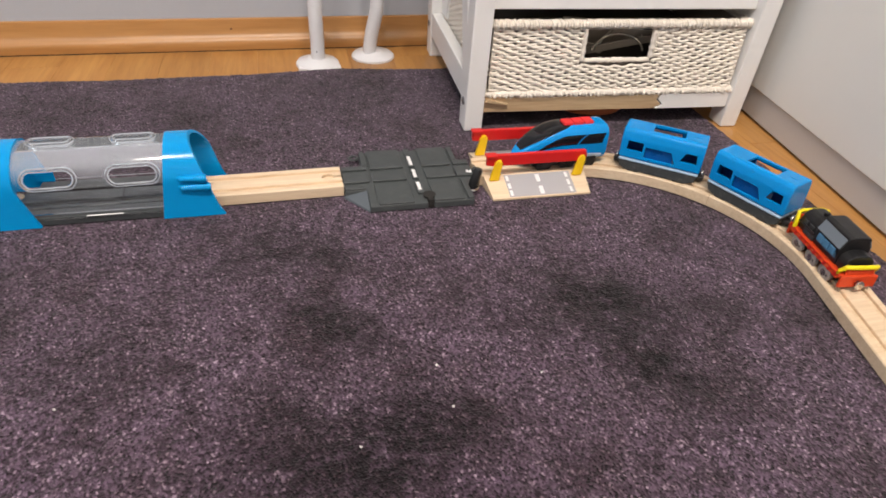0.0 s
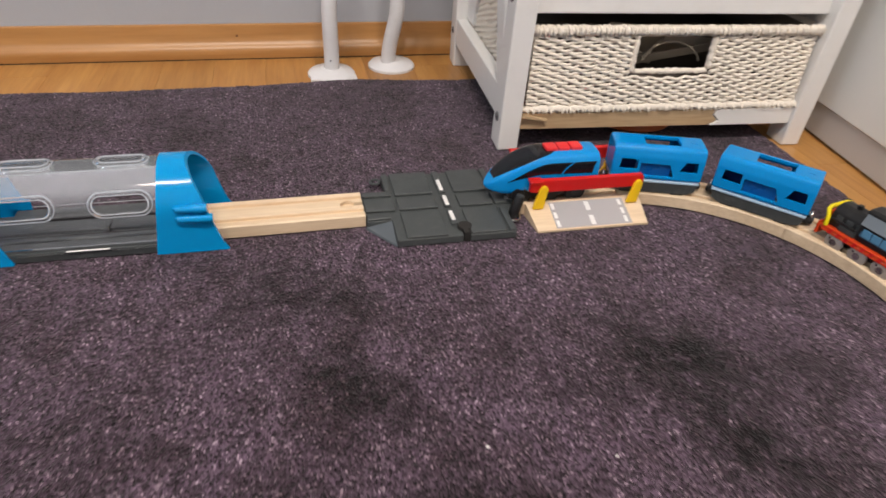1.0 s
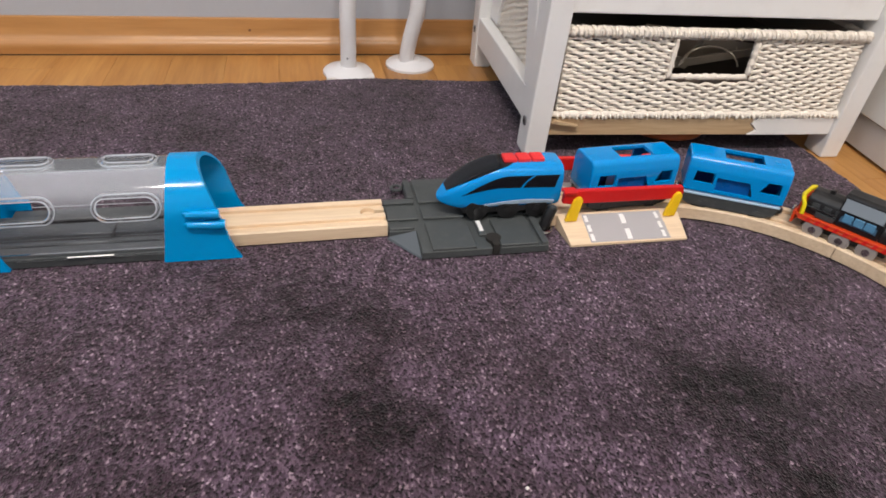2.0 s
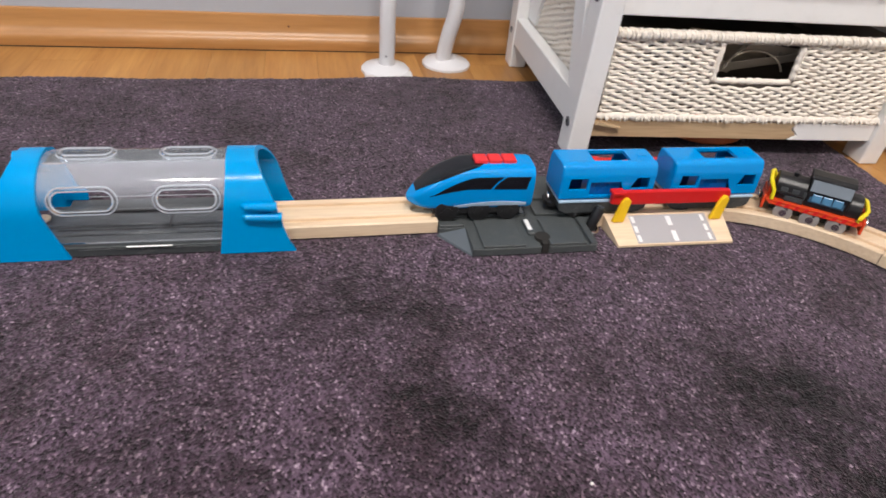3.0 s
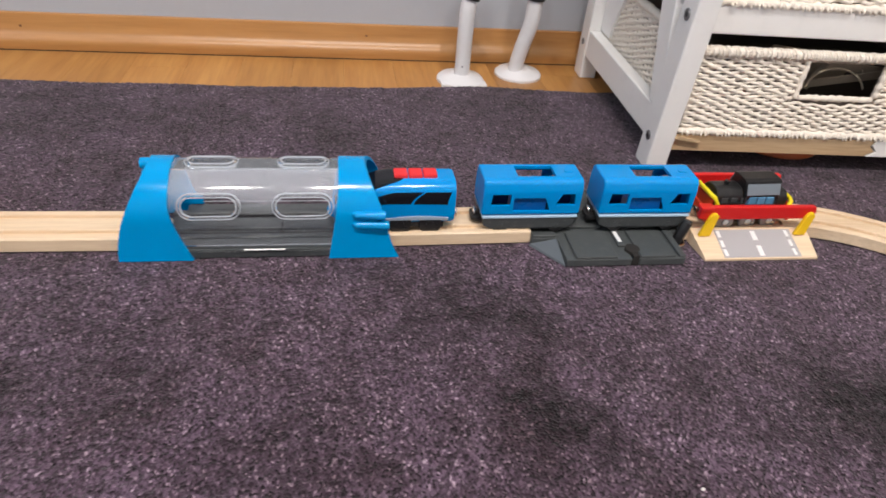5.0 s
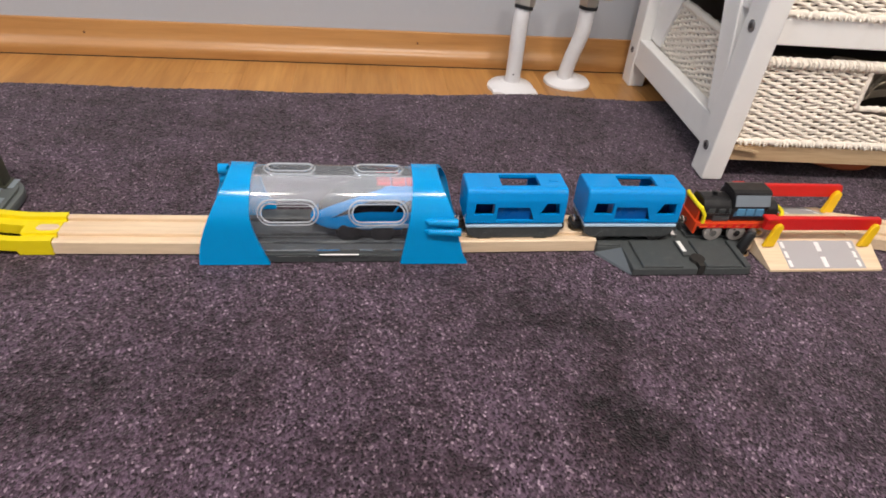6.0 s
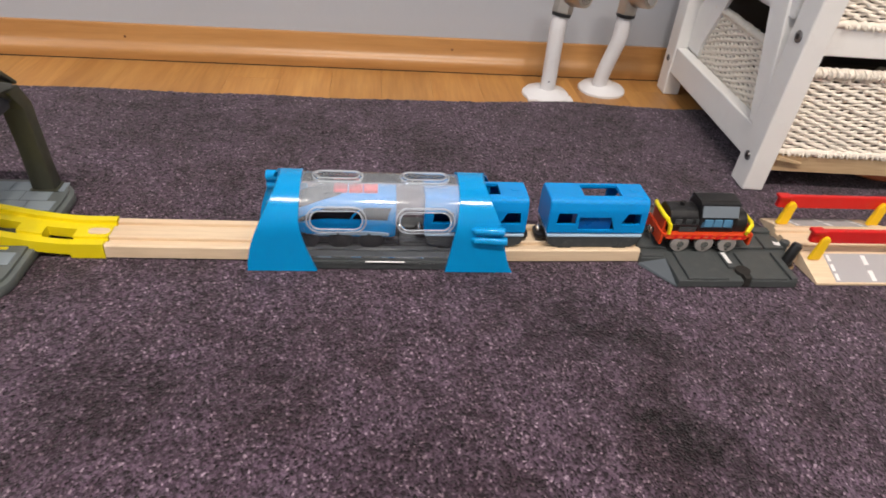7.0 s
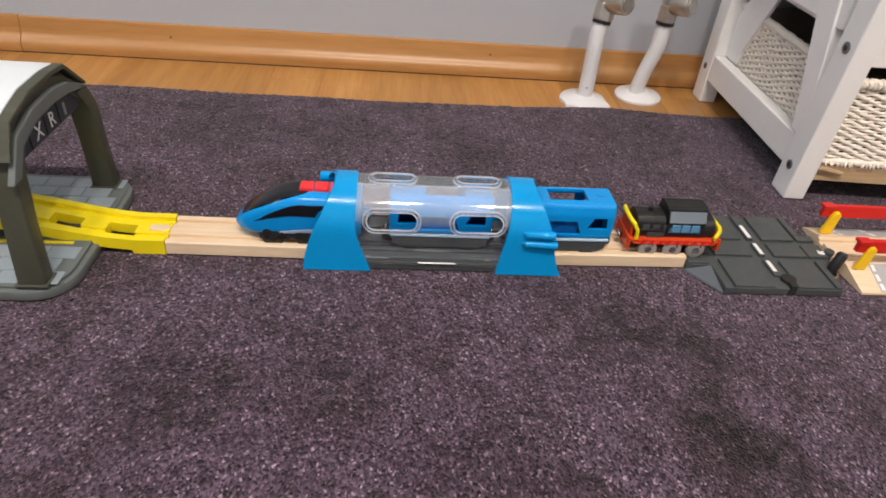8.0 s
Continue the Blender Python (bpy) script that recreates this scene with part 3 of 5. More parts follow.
    for px, pz, ang in ((0.10, 0.085, 18), (0.16, 0.080, -14), (0.19, 0.094, 7)):
        strip = thing("card_strip", CAB @ pose(px + 0.03, 0.036, pz + 0.010, -62, 0, 0) @ pose(0, 0, 0, 0, 0, ang), "narrow brown card strip lying in the lower basket", "card", "cards in the basket")
        part("card", box(-0.04, 0.05, -0.006, 0.006, 0.0, 0.001, 0.0003), M_PAPER, strip)
    sheet = thing("paper_sheet", CAB @ pose(0.150, 0.060, 0.100, -62, 6, 4), "creased brown paper standing in the lower basket", "paper")
    part("sheet", box(-0.03, 0.08, -0.02, 0.02, 0.0, 0.0012, 0.0004), M_PAPER, sheet)


cabinet()


def ball():
    b = thing("bowl", pose(0.342, 0.200, 0.0006), "orange plastic bowl upside down under the white cabinet", "bowl")
    bm = bmesh.new()
    prof = [(0.050, 0.0), (0.0515, 0.002), (0.050, 0.006), (0.046, 0.014), (0.037, 0.022), (0.024, 0.0275), (0.010, 0.029)]
    n = 32
    rings = [[bm.verts.new((r * math.cos(2 * math.pi * i / n), r * math.sin(2 * math.pi * i / n), z)) for i in range(n)] for r, z in prof]
    for p, q in zip(rings, rings[1:]):
        for i in range(n):
            bm.faces.new((p[i], p[(i + 1) % n], q[(i + 1) % n], q[i]))
    bm.faces.new(rings[-1]), bm.faces.new(rings[0][::-1])
    part("shell", bm, M_ORANGE, b, smooth=True)


ball()


# ---- wardrobe ----
def wardrobe():
    w = thing("wardrobe", pose(0.5335, 0.0, FLOOR + 0.0005, 0, 0, -6.5), "tall white laminate wardrobe on a low plinth greyed as if shaded", "wardrobe")
    part("plinth", box(0.004, 0.55, -1.25, 0.360, 0.0030, 0.038), M_PLINTH_SHADE, w)
    # near-black strip set back under the plinth, standing for the shade there
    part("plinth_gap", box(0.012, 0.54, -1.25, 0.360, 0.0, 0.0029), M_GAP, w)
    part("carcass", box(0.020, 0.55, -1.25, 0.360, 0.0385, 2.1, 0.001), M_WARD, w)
    for y0, y1 in ((-1.249, -0.7175), (-0.715, -0.1835), (-0.181, 0.3595)):
        d = part("door", box(0.0, 0.019, y0, y1, 0.0400, 2.09, 0.0015), M_WARD, w)
    part("chip", rod((-0.0004, 0.168, 0.098), (0.001, 0.168, 0.098), 0.0018, 8), M_SCREW, w, "small dark dot")


wardrobe()


# ---- radiator pipes ----
def pipe(name_pts, fx, fy, half, cutflat):
    t = thing("radiator_pipe", pose(0, 0, 0), "white painted radiator pipe with a floor rosette and a nickel valve", "pipe", "radiator pipes")
    pts = name_pts
    sm = []
    for i in range(len(pts) - 1):
        p0, p1, p2, p3 = (Vector(pts[max(0, min(len(pts) - 1, j))]) for j in (i - 1, i, i + 1, i + 2))
        for k in range(6):
            u = k / 6
            sm.append(0.5 * ((2 * p1) + (p2 - p0) * u + (2 * p0 - 5 * p1 + 4 * p2 - p3) * u * u + (3 * p1 - p0 - 3 * p2 + p3) * u ** 3))
    sm.append(Vector(pts[-1]))
    part("tube", tube(sm, 0.0098, 20), M_PIPE, t, smooth=True)
    z = FLOOR + 0.0002
    bm = bmesh.new()
    prof = [(half, 0.0), (half, 0.003), (half - 0.003, 0.0062), (0.016, 0.0085), (0.0135, 0.0105)]
    n = 36
    rings = [[bm.verts.new((fx + r * math.cos(2 * math.pi * i / n), fy + r * math.sin(2 * math.pi * i / n), z + h)) for i in range(n)] for r, h in prof]
    for p, q in zip(rings, rings[1:]):
        for i in range(n):
            bm.faces.new((p[i], p[(i + 1) % n], q[(i + 1) % n], q[i]))
    bm.faces.new(rings[-1]), bm.faces.new(rings[0][::-1])
    part("rosette", bm, M_PIPE, t, smooth=True)
    if cutflat:
        part("rosette_tab", box(fx - half * 0.9, fx + half * 1.02, fy - 0.026, fy - 0.010, z, z + 0.0040, 0.0008), M_PIPE, t)
    top = Vector(pts[-1])
    a = (top - Vector(pts[-2])).normalized()
    part("seal", rod(top - a * 0.0005, top + a * 0.0035, 0.0118, 20), M_BLACK, t, "black rubber seal")
    part("nut", rod(top + a * 0.0035, top + a * 0.024, 0.0125, 6, bevel=0.0008), M_BRASS, t, "nickel valve nut")
    v = part("valve", rod(top + a * 0.024, top + a * 0.065, 0.0108, 18), M_BRASS, t, "nickel valve body", smooth=True)
    k = top + a * 0.026
    part("valve_cap", rod(k + Vector((0.004, -0.004, 0)), k + Vector((0.017, -0.026, 0.004)), 0.0130, 24, bevel=0.0015), M_BRASS, v, smooth=True)
    part("cap_ring", rod(k + Vector((0.0168, -0.0258, 0.0040)), k + Vector((0.0174, -0.0268, 0.0042)), 0.0088, 24), M_STEEL, v, "polished cap face", smooth=True)
    part("set_screw", rod(Vector(pts[0]) + Vector((-0.002, -0.0096, 0.022)), Vector(pts[0]) + Vector((-0.002, -0.0104, 0.022)), 0.0012, 8), M_SCREW, t)


pipe([(0.001, 0.377, FLOOR + 0.001), (0.001, 0.376, 0.03), (0.0005, 0.375, 0.06), (0.001, 0.376, 0.085), (0.003, 0.378, 0.098)], 0.0, 0.379, 0.031, True)
pipe([(0.079, 0.401, FLOOR + 0.001), (0.079, 0.399, 0.012), (0.082, 0.395, 0.035), (0.088, 0.391, 0.065), (0.0895, 0.391, 0.085), (0.090, 0.391, 0.098)], 0.084, 0.404, 0.032, False)


# ---- track ----
RAIL = 0.012
ARC_C, ARC_R, ARC_A0, ARC_A1 = (0.2185, -0.1635), 0.191, 84.0, -12.0


def track_profile():
    """Cross-section of grooved wooden track: (across, height), 40 mm wide."""
    w, h, g0, g1, d, e = 0.020, RAIL, 0.0078, 0.0138, 0.0030, 0.0010
    return [(-w, e), (-w + e, 0), (w - e, 0), (w, e), (w, h - e), (w - e, h), (g1 + 0.0006, h), (g1, h - 0.0006), (g1, h - d), (g0, h - d), (g0, h - 0.0006), (g0 - 0.0006, h),
            (-g0 + 0.0006, h), (-g0, h - 0.0006), (-g0, h - d), (-g1, h - d), (-g1, h - 0.0006), (-g1 - 0.0006, h), (-w + e, h), (-w, h - e)]


def sweep(frames, prof):
    """Pulls a cross-section along (point, sideways direction) rows."""
    b = bmesh.new()
    rings = [[b.verts.new((p[0] + s[0] * u, p[1] + s[1] * u, p[2] + v)) for u, v in prof] for p, s in frames]
    n = len(prof)
    for p, q in zip(rings, rings[1:]):
        for i in range(n):
            b.faces.new((p[i], p[(i + 1) % n], q[(i + 1) % n], q[i]))
    b.faces.new(rings[0]), b.faces.new(rings[-1][::-1])
    return b


def straight_track(x0, x1, hole_right, hole_left, shift, turn):
    t = thing("wooden_track", pose(0, shift, 0, 0, 0, turn), "straight grooved beech toy train track lying on the carpet", "train track", "toy train track")
    bm = sweep([((x, 0.02, 0.0002), (0, 1)) for x in (x0, x1)], track_profile())
    cuts = []
    for yes, xe, sgn in ((hole_right, x1, -1), (hole_left, x0, 1)):
        if yes:
            cuts.append(rod((xe + sgn * 0.0135, 0.02, -0.01), (xe + sgn * 0.0135, 0.02, 0.03), 0.0062, 24))
            cuts.append(box(min(xe - 0.002, xe + sgn * 0.0135), max(xe + 0.002, xe + sgn * 0.0135), 0.0175, 0.0225, -0.01, 0.03))
    part("plank", cut(bm, cuts) if cuts else bm, M_BEECH, t)
    xe, sgn = (x0, -1) if hole_right else (x1, 1)
    peg = rod((xe + sgn * 0.011, 0.02, 0.0135), (xe + sgn * 0.011, 0.02, 0.0155), 0.0050, 20, bevel=0.0005)
    part("peg", box(min(xe, xe + sgn * 0.011), max(xe, xe + sgn * 0.011), 0.0182, 0.0218, 0.0120, 0.0150, bm=peg), M_BEECH, t, "wooden joining peg")
    return t


def curved_track(a0, a1, hole=False, peg=False):
    t = thing("wooden_track", pose(0, 0, 0), "curved grooved beech toy train track lying on the carpet", "train track", "toy train track")
    rows, n = [], 24
    for i in range(n + 1):
        a = radians(a0 + (a1 - a0) * i / n)
        rows.append(((ARC_C[0] + ARC_R * math.cos(a), ARC_C[1] + ARC_R * math.sin(a), 0.0002), (math.cos(a), math.sin(a))))
    bm = sweep(rows, track_profile())
    if hole:
        a = radians(a1) + 0.0135 / ARC_R
        c = Vector((ARC_C[0] + ARC_R * math.cos(a), ARC_C[1] + ARC_R * math.sin(a), 0))
        bm = cut(bm, [rod(c + Vector((0, 0, -0.01)), c + Vector((0, 0, 0.03)), 0.0062, 24)])
    part("plank", bm, M_BEECH_PALE, t)
    if peg:
        a = radians(a0) + 0.0135 / ARC_R
        c = Vector((ARC_C[0] + ARC_R * math.cos(a), ARC_C[1] + ARC_R * math.sin(a), 0))
        part("peg", rod(c + Vector((0, 0, 0.001)), c + Vector((0, 0, RAIL - 0.0006)), 0.0055, 20, bevel=0.0005), M_BEECH_PALE, t, "round wooden joining peg")


straight_track(-0.142, 0.0, True, False, 0.0, 1.02)
straight_track(-0.4325, -0.304, False, False, -0.0066, -0.61)
curved_track(ARC_A0, 33.0, hole=True)
curved_track(32.8, ARC_A1, peg=True)
_a = radians(ARC_A1)
_e = (ARC_C[0] + ARC_R * math.cos(_a), ARC_C[1] + ARC_R * math.sin(_a))
_d = (math.sin(_a), -math.cos(_a))
end_piece = thing("wooden_track", pose(0, 0, 0), "straight grooved beech toy train track lying on the carpet", "train track", "toy train track")
part("plank", sweep([((_e[0] + _d[0] * s, _e[1] + _d[1] * s, 0.0002), (math.cos(_a), math.sin(_a))) for s in (0.0005, 0.10, 0.240)], track_profile()), M_BEECH_PALE, end_piece)


def crossing():
    """Moulded plastic level crossing of rails and a road, with wheel channels between raised plates."""
    c = thing("crossing_tile", pose(0, 0, 0.0002), "dark grey plastic crossing tile with a white dashed road line", "track crossing", "toy train track")
    zb, zt = 0.0068, 0.0092
    part("slab", prism([(0.0225, -0.034), (0.0715, -0.034), (0.0785, -0.034), (0.0785, -0.0275), (0.0850, -0.0275), (0.0850, -0.034), (0.1255, -0.034), (0.1255, -0.004), (0.1365, -0.004), (0.1365, 0.044),
                        (0.1255, 0.044), (0.1255, 0.075), (0.0225, 0.075), (0.0225, 0.043), (0.0008, 0.043), (0.0008, -0.003), (0.0225, -0.003)], 0.0, zb, "z", 0.0005, 1), M_CROSS, c)
    plates = []
    for y0, y1 in ((-0.0335, 0.0040), (0.0105, 0.0290), (0.0355, 0.0745)):
        for x0, x1 in ((0.0305, 0.0655), (0.0715, 0.0775), (0.0855, 0.1165)):
            plates.append((x0, x1, y0, y1))
    plates += [(0.0012, 0.0270, 0.0105, 0.0290), (0.0012, 0.0270, 0.0355, 0.0425), (0.1180, 0.1362, 0.0105, 0.0290), (0.1195, 0.1362, 0.0355, 0.0435), (0.0012, 0.0215, -0.0025, 0.0040),
               (0.1195, 0.1252, -0.0335, 0.0040), (0.1195, 0.1252, 0.0440, 0.0745), (0.0228, 0.0280, 0.0440, 0.0745)]
    for x0, x1, y0, y1 in plates:
        if (x0, y0) == (0.0715, -0.0335):
            y0 = -0.018
        part("plate", box(x0, x1, y0, y1, zb, zt, 0.0005, 1), M_CROSS, c)
    for y0, y1 in ((-0.0130, 0.0020), (0.0120, 0.0280), (0.0375, 0.0570)):
        part("road_dash", box(0.0728, 0.0762, y0, y1, zt - 0.0004, zt + 0.0003), M_MARK, c, "white painted dash")
    # sloping gusset at the near corner
    g = bmesh.new()
    v = [g.verts.new(p) for p in ((-0.001, -0.0032, 0.0), (0.0222, -0.0340, 0.0), (0.0222, -0.0032, 0.0), (0.0222, -0.0034, 0.0066), (0.0222, -0.0330, 0.0012), (0.0002, -0.0034, 0.0020))]
    for f in ((0, 1, 2), (0, 1, 4, 5), (1, 2, 3, 4), (2, 0, 5, 3), (5, 4, 3)):
        g.faces.new([v[i] for i in f])
    part("gusset", g, M_GUSSET, c, "slate-grey sloping corner")
    # solid near-black plugs stand for the shade inside the key slot
    part("key_hole", rod((0.0818, -0.0225, zb - 0.001), (0.0818, -0.0225, zt + 0.0003), 0.0062, 20), M_GAP, c, "round key slot, its inner shade as a dark plug")
    part("key_hole", box(0.0792, 0.0844, -0.0338, -0.0225, 0.0005, zt + 0.0001), M_GAP, c)
    part("ring", tube([(0.0165 + 0.0045 * math.cos(a), 0.0675 + 0.0045 * math.sin(a), 0.0052) for a in (2 * math.pi * i / 16 for i in range(16))], 0.0014, 8, closed=True), M_CROSS, c, smooth=True)
    part("peg", rod((-0.0135, 0.02, 0.001), (-0.0135, 0.02, 0.0088), 0.0056, 20), M_BEECH, c, "round joining peg")
    part("peg_neck", box(-0.0130, 0.0008, 0.0180, 0.0220, 0.001, 0.0086), M_CROSS, c)
    part("peg", rod((0.1395, 0.0165, 0.002), (0.1395, 0.0165, 0.0122), 0.0045, 16, bevel=0.001), M_CHASSIS, c, "round joining peg")
    part("arrow_mark", prism([(0.1290, 0.0150), (0.1335, 0.0135), (0.1365, 0.0165), (0.1352, 0.0195), (0.1325, 0.0180), (0.1300, 0.0205)], zt - 0.0003, zt + 0.0003, "z"), M_MARK, c, "white painted mark")


crossing()


def post():
    p = thing("signal_post", pose(0.1295, -0.0050, 0.0), "short black plastic peg with a metal ring beside the crossing tile", "peg")
    part("stem", rod((0, 0, 0.0006), (0.0075, 0.003, 0.0215), 0.0046, 16, bevel=0.001), M_BLACK, p, smooth=True)
    part("ring", tube([(0.0072 * math.cos(a), 0.0072 * math.sin(a), 0.0032) for a in (2 * math.pi * i / 18 for i in range(18))], 0.0015, 8, closed=True), M_STEEL, p, "nickel ring", smooth=True)
    part("cap", rod((0.0075, 0.003, 0.0213), (0.0079, 0.0032, 0.0226), 0.0036, 16), M_CHASSIS, p)


post()


def level_crossing():
    """Wooden road ramps either side of the rails, with red gate beams on yellow posts."""
    t = thing("level_crossing", pose(0, 0, 0.0002), "beech toy level crossing with a grey road and red barriers", "level crossing", "toy train track")
    x0, x1 = 0.1465, 0.2510
    part("track_bed", sweep([((x, 0.0205, 0), (0, 1)) for x in (0.1400, 0.2560)], track_profile()), M_BEECH, t)
    for s, y_in, y_out in ((-1, 0.0, -0.0305), (1, 0.0410, 0.0700)):
        ramp_poly = [(y_in, 0.0), (y_out, 0.0), (y_out, 0.0020), (y_in + s * 0.0012, 0.0118), (y_in + s * 0.0004, 0.0120), (y_in, 0.0120)]
        b = prism(ramp_poly, x0 - 0.003, x1 + 0.003, "x")
        for v in b.verts:
            if abs(v.co.y - y_out) < 1e-6:
                v.co.x += 0.0028 if v.co.x < 0.2 else -0.0028
        rp = part("road_ramp", b, M_BEECH, t)

        def slope(y):
            k = (y - (y_in + s * 0.0012)) / (y_out - (y_in + s * 0.0012))
            return 0.0118 + (0.0020 - 0.0118) * k

        def strip(xa, xb, ya, yb, mat, up, name, label=""):
            q = bmesh.new()
            n = 6
            rows = []
            for i in range(n + 1):
                y = ya + (yb - ya) * i / n
                rows.append([q.verts.new((x, y, slope(y) + dz)) for x, dz in ((xa, -0.0003), (xa, up), (xb, up), (xb, -0.0003))])
            for p, w in zip(rows, rows[1:]):
                for i in range(4):
                    q.faces.new((p[i], p[(i + 1) % 4], w[(i + 1) % 4], w[i]))
            q.faces.new(rows[0]), q.faces.new(rows[-1])
            part(name, q, mat, rp, label)

        ya, yb = y_in + s * 0.0014, y_out - s * 0.0012
        strip(0.1645, 0.2365, ya, yb, M_ROAD, 0.0003, "road_surface", "grey painted road")
        for x in (0.1672, 0.2318):
            for f0, f1 in ((0.05, 0.28), (0.40, 0.63), (0.72, 0.95)):
                strip(x - 0.0015, x + 0.0015, ya + (yb - ya) * f0, ya + (yb - ya) * f1, M_MARK, 0.0006, "road_dash", "white painted dash")
        for f0, f1 in ((0.06, 0.40), (0.60, 0.96)):
            strip(0.1978, 0.2022, ya + (yb - ya) * f0, ya + (yb - ya) * f1, M_MARK, 0.0006, "road_dash", "white painted dash")
        # barrier on this side
        y = -0.0030 if s < 0 else 0.0535
        beam = cut(prism([(0.1440, 0.0262), (0.1440, 0.0377), (0.1510, 0.0377), (0.2510, 0.0374), (0.2530, 0.0320), (0.2510, 0.0254), (0.1510, 0.0254)], y - 0.0024, y + 0.0024, "y", 0.0008), [])
        part("barrier_beam", beam, M_RED, t, "red plastic barrier beam")
        part("barrier_cap", box(0.1430, 0.1545, y - 0.0042, y + 0.0046, 0.0350, 0.0380, 0.0008), M_RED, t, "red plastic barrier end")
        for x in (0.1525, 0.2430):
            lean = 0.003
            part("barrier_post", prism([(x - 0.0052, 0.0105), (x + 0.0052, 0.0105), (x + 0.0045 + lean, 0.0305), (x + 0.0020 + lean, 0.0335), (x - 0.0012 + lean, 0.0330), (x - 0.0035 + lean, 0.0300)],
                                       y + (-0.0062 if s < 0 else -0.0075), y + (-0.0027 if s < 0 else -0.0027), "y", 0.0009), M_YELLOW, t, "yellow plastic post")


level_crossing()


# ---- tunnel ----
def tunnel():
    t = thing("tunnel", pose(0, -0.0005, 0.0002), "toy train tunnel with a clear middle and blue flared ends", "tunnel", "toy train track")
    yc, r, zs = 0.0195, 0.0328, 0.0330

    def arch(rr, n=28, z0=0.0):
        pts = [(yc - rr, z0)]
        pts += [(yc - rr * math.cos(math.pi * i / n), zs + rr * math.sin(math.pi * i / n)) for i in range(n + 1)]
        return pts + [(yc + rr, z0)]

    def shell(xa, xb, r_out, thick, n=30, z0=0.0, flare=0.0, nx=8, hole=None):
        """Arched shell; xa and xb give each end's x as a function of height."""
        b = bmesh.new()
        rows = []
        for rr in (r_out, r_out - thick):
            a = arch(rr, n, z0)
            low = [(a[0][0] + (a[1][0] - a[0][0]) * k / 5, z0 + (a[1][1] - z0) * k / 5) for k in range(5)]
            hi = [(a[-1][0], a[-2][1] + (z0 - a[-2][1]) * k / 5) for k in range(1, 6)]
            outline = low + a[1:-1] + hi
            grid = []
            for j in range(nx + 1):
                row = []
                for y, z in outline:
                    x = xa(z) + (xb(z) - xa(z)) * j / nx
                    row.append(b.verts.new((x, y + flare * (y - yc) / r_out * max(0, 1 - z / 0.05) ** 2, z)))
                grid.append(row)
            rows.append(grid)
        o, i = rows
        m = len(o[0])
        for j in range(nx):
            for k in range(m - 1):
                if hole and hole((o[j][k].co + o[j + 1][k + 1].co) / 2):
                    continue
                b.faces.new((o[j][k], o[j][k + 1], o[j + 1][k + 1], o[j + 1][k]))
                b.faces.new((i[j][k], i[j + 1][k], i[j + 1][k + 1], i[j][k + 1]))
        for j in (0, nx):
            for k in range(m - 1):
                b.faces.new((o[j][k], o[j][k + 1], i[j][k + 1], i[j][k]))
        for k in (0, m - 1):
            for j in range(nx):
                b.faces.new((o[j][k], o[j + 1][k], i[j + 1][k], i[j][k]))
        return b

    # flared ends: bottoms reach further out than tops
    def left_out(z):
        return -0.3225 + 0.0255 * min(1, z / 0.068) ** 1.7

    def left_in(z):
        return -0.2820 + 0.0130 * max(0, 1 - z / 0.046) ** 1.5 + 0.003 * max(0, z / 0.068 - 0.5) ** 1.2

    def right_in(z):
        return -0.1585 - 0.0085 * max(0, 1 - z / 0.060) ** 1.2

    def right_out(z):
        k = z / 0.068
        return -0.1120 - 0.0105 * min(1, k * 2.2) ** 0.7 - 0.0165 * max(0, k - 0.42) ** 1.6 / 0.42

    part("end_portal", shell(left_out, left_in, r + 0.0018, 0.0030, flare=0.0008), M_BLUE, t, "glossy sky-blue flared end", smooth=True)
    part("end_portal", shell(right_in, right_out, r + 0.0018, 0.0030, flare=0.0008), M_BLUE, t, "glossy sky-blue flared end", smooth=True)
    # clear middle with slot windows
    slots = [(ang, length, xc) for ang, length in ((158.0, 0.0225), (88.0, 0.0195)) for xc in (-0.2530, -0.1850)]

    def in_slot(p):
        for ang, length, xc in slots:
            half_h = (0.0098 if ang > 130 else 0.0085) - 0.0015
            v = r * (math.atan2(p.z - zs, p.y - yc) - radians(ang))
            u = max(0.0, abs(p.x - xc) - (length - 0.0015 - half_h))
            if u * u + v * v < half_h * half_h:
                return True
        return False

    mid = shell(lambda z: -0.2860, lambda z: -0.1560, r, 0.0014, n=90, z0=0.0115, nx=110, hole=in_slot)
    rims = []
    for ang, length in ((158.0, 0.0225), (88.0, 0.0195)):
        for xc in (-0.2530, -0.1850):
            a = radians(ang)
            n_out = Vector((0, math.cos(a), math.sin(a)))
            centre = Vector((xc, yc, zs)) + n_out * r
            side = Vector((0, -n_out.z, n_out.y))
            half_h = 0.0098 if ang > 130 else 0.0085
            fm = Matrix(((1, 0, 0, centre.x), (0, side.y, n_out.y, centre.y), (0, side.z, n_out.z, centre.z), (0, 0, 0, 1)))
            ring = bmesh.new()
            loops = []
            for hl, hh, h in ((length, half_h, -0.0035), (length, half_h, 0.0012), (length - 0.0011, half_h - 0.0011, 0.0023), (length - 0.0024, half_h - 0.0024, 0.0018), (length - 0.0030, half_h - 0.0030, -0.0030)):
                loops.append([ring.verts.new((u, v, h - (v * v) / (2 * r))) for u, v in pill(0, 0, hl, hh, 12)])
            for p, w in zip(loops, loops[1:]):
                for i in range(len(p)):
                    ring.faces.new((p[i], p[(i + 1) % len(p)], w[(i + 1) % len(p)], w[i]))
            ring.transform(fm)
            edge = None
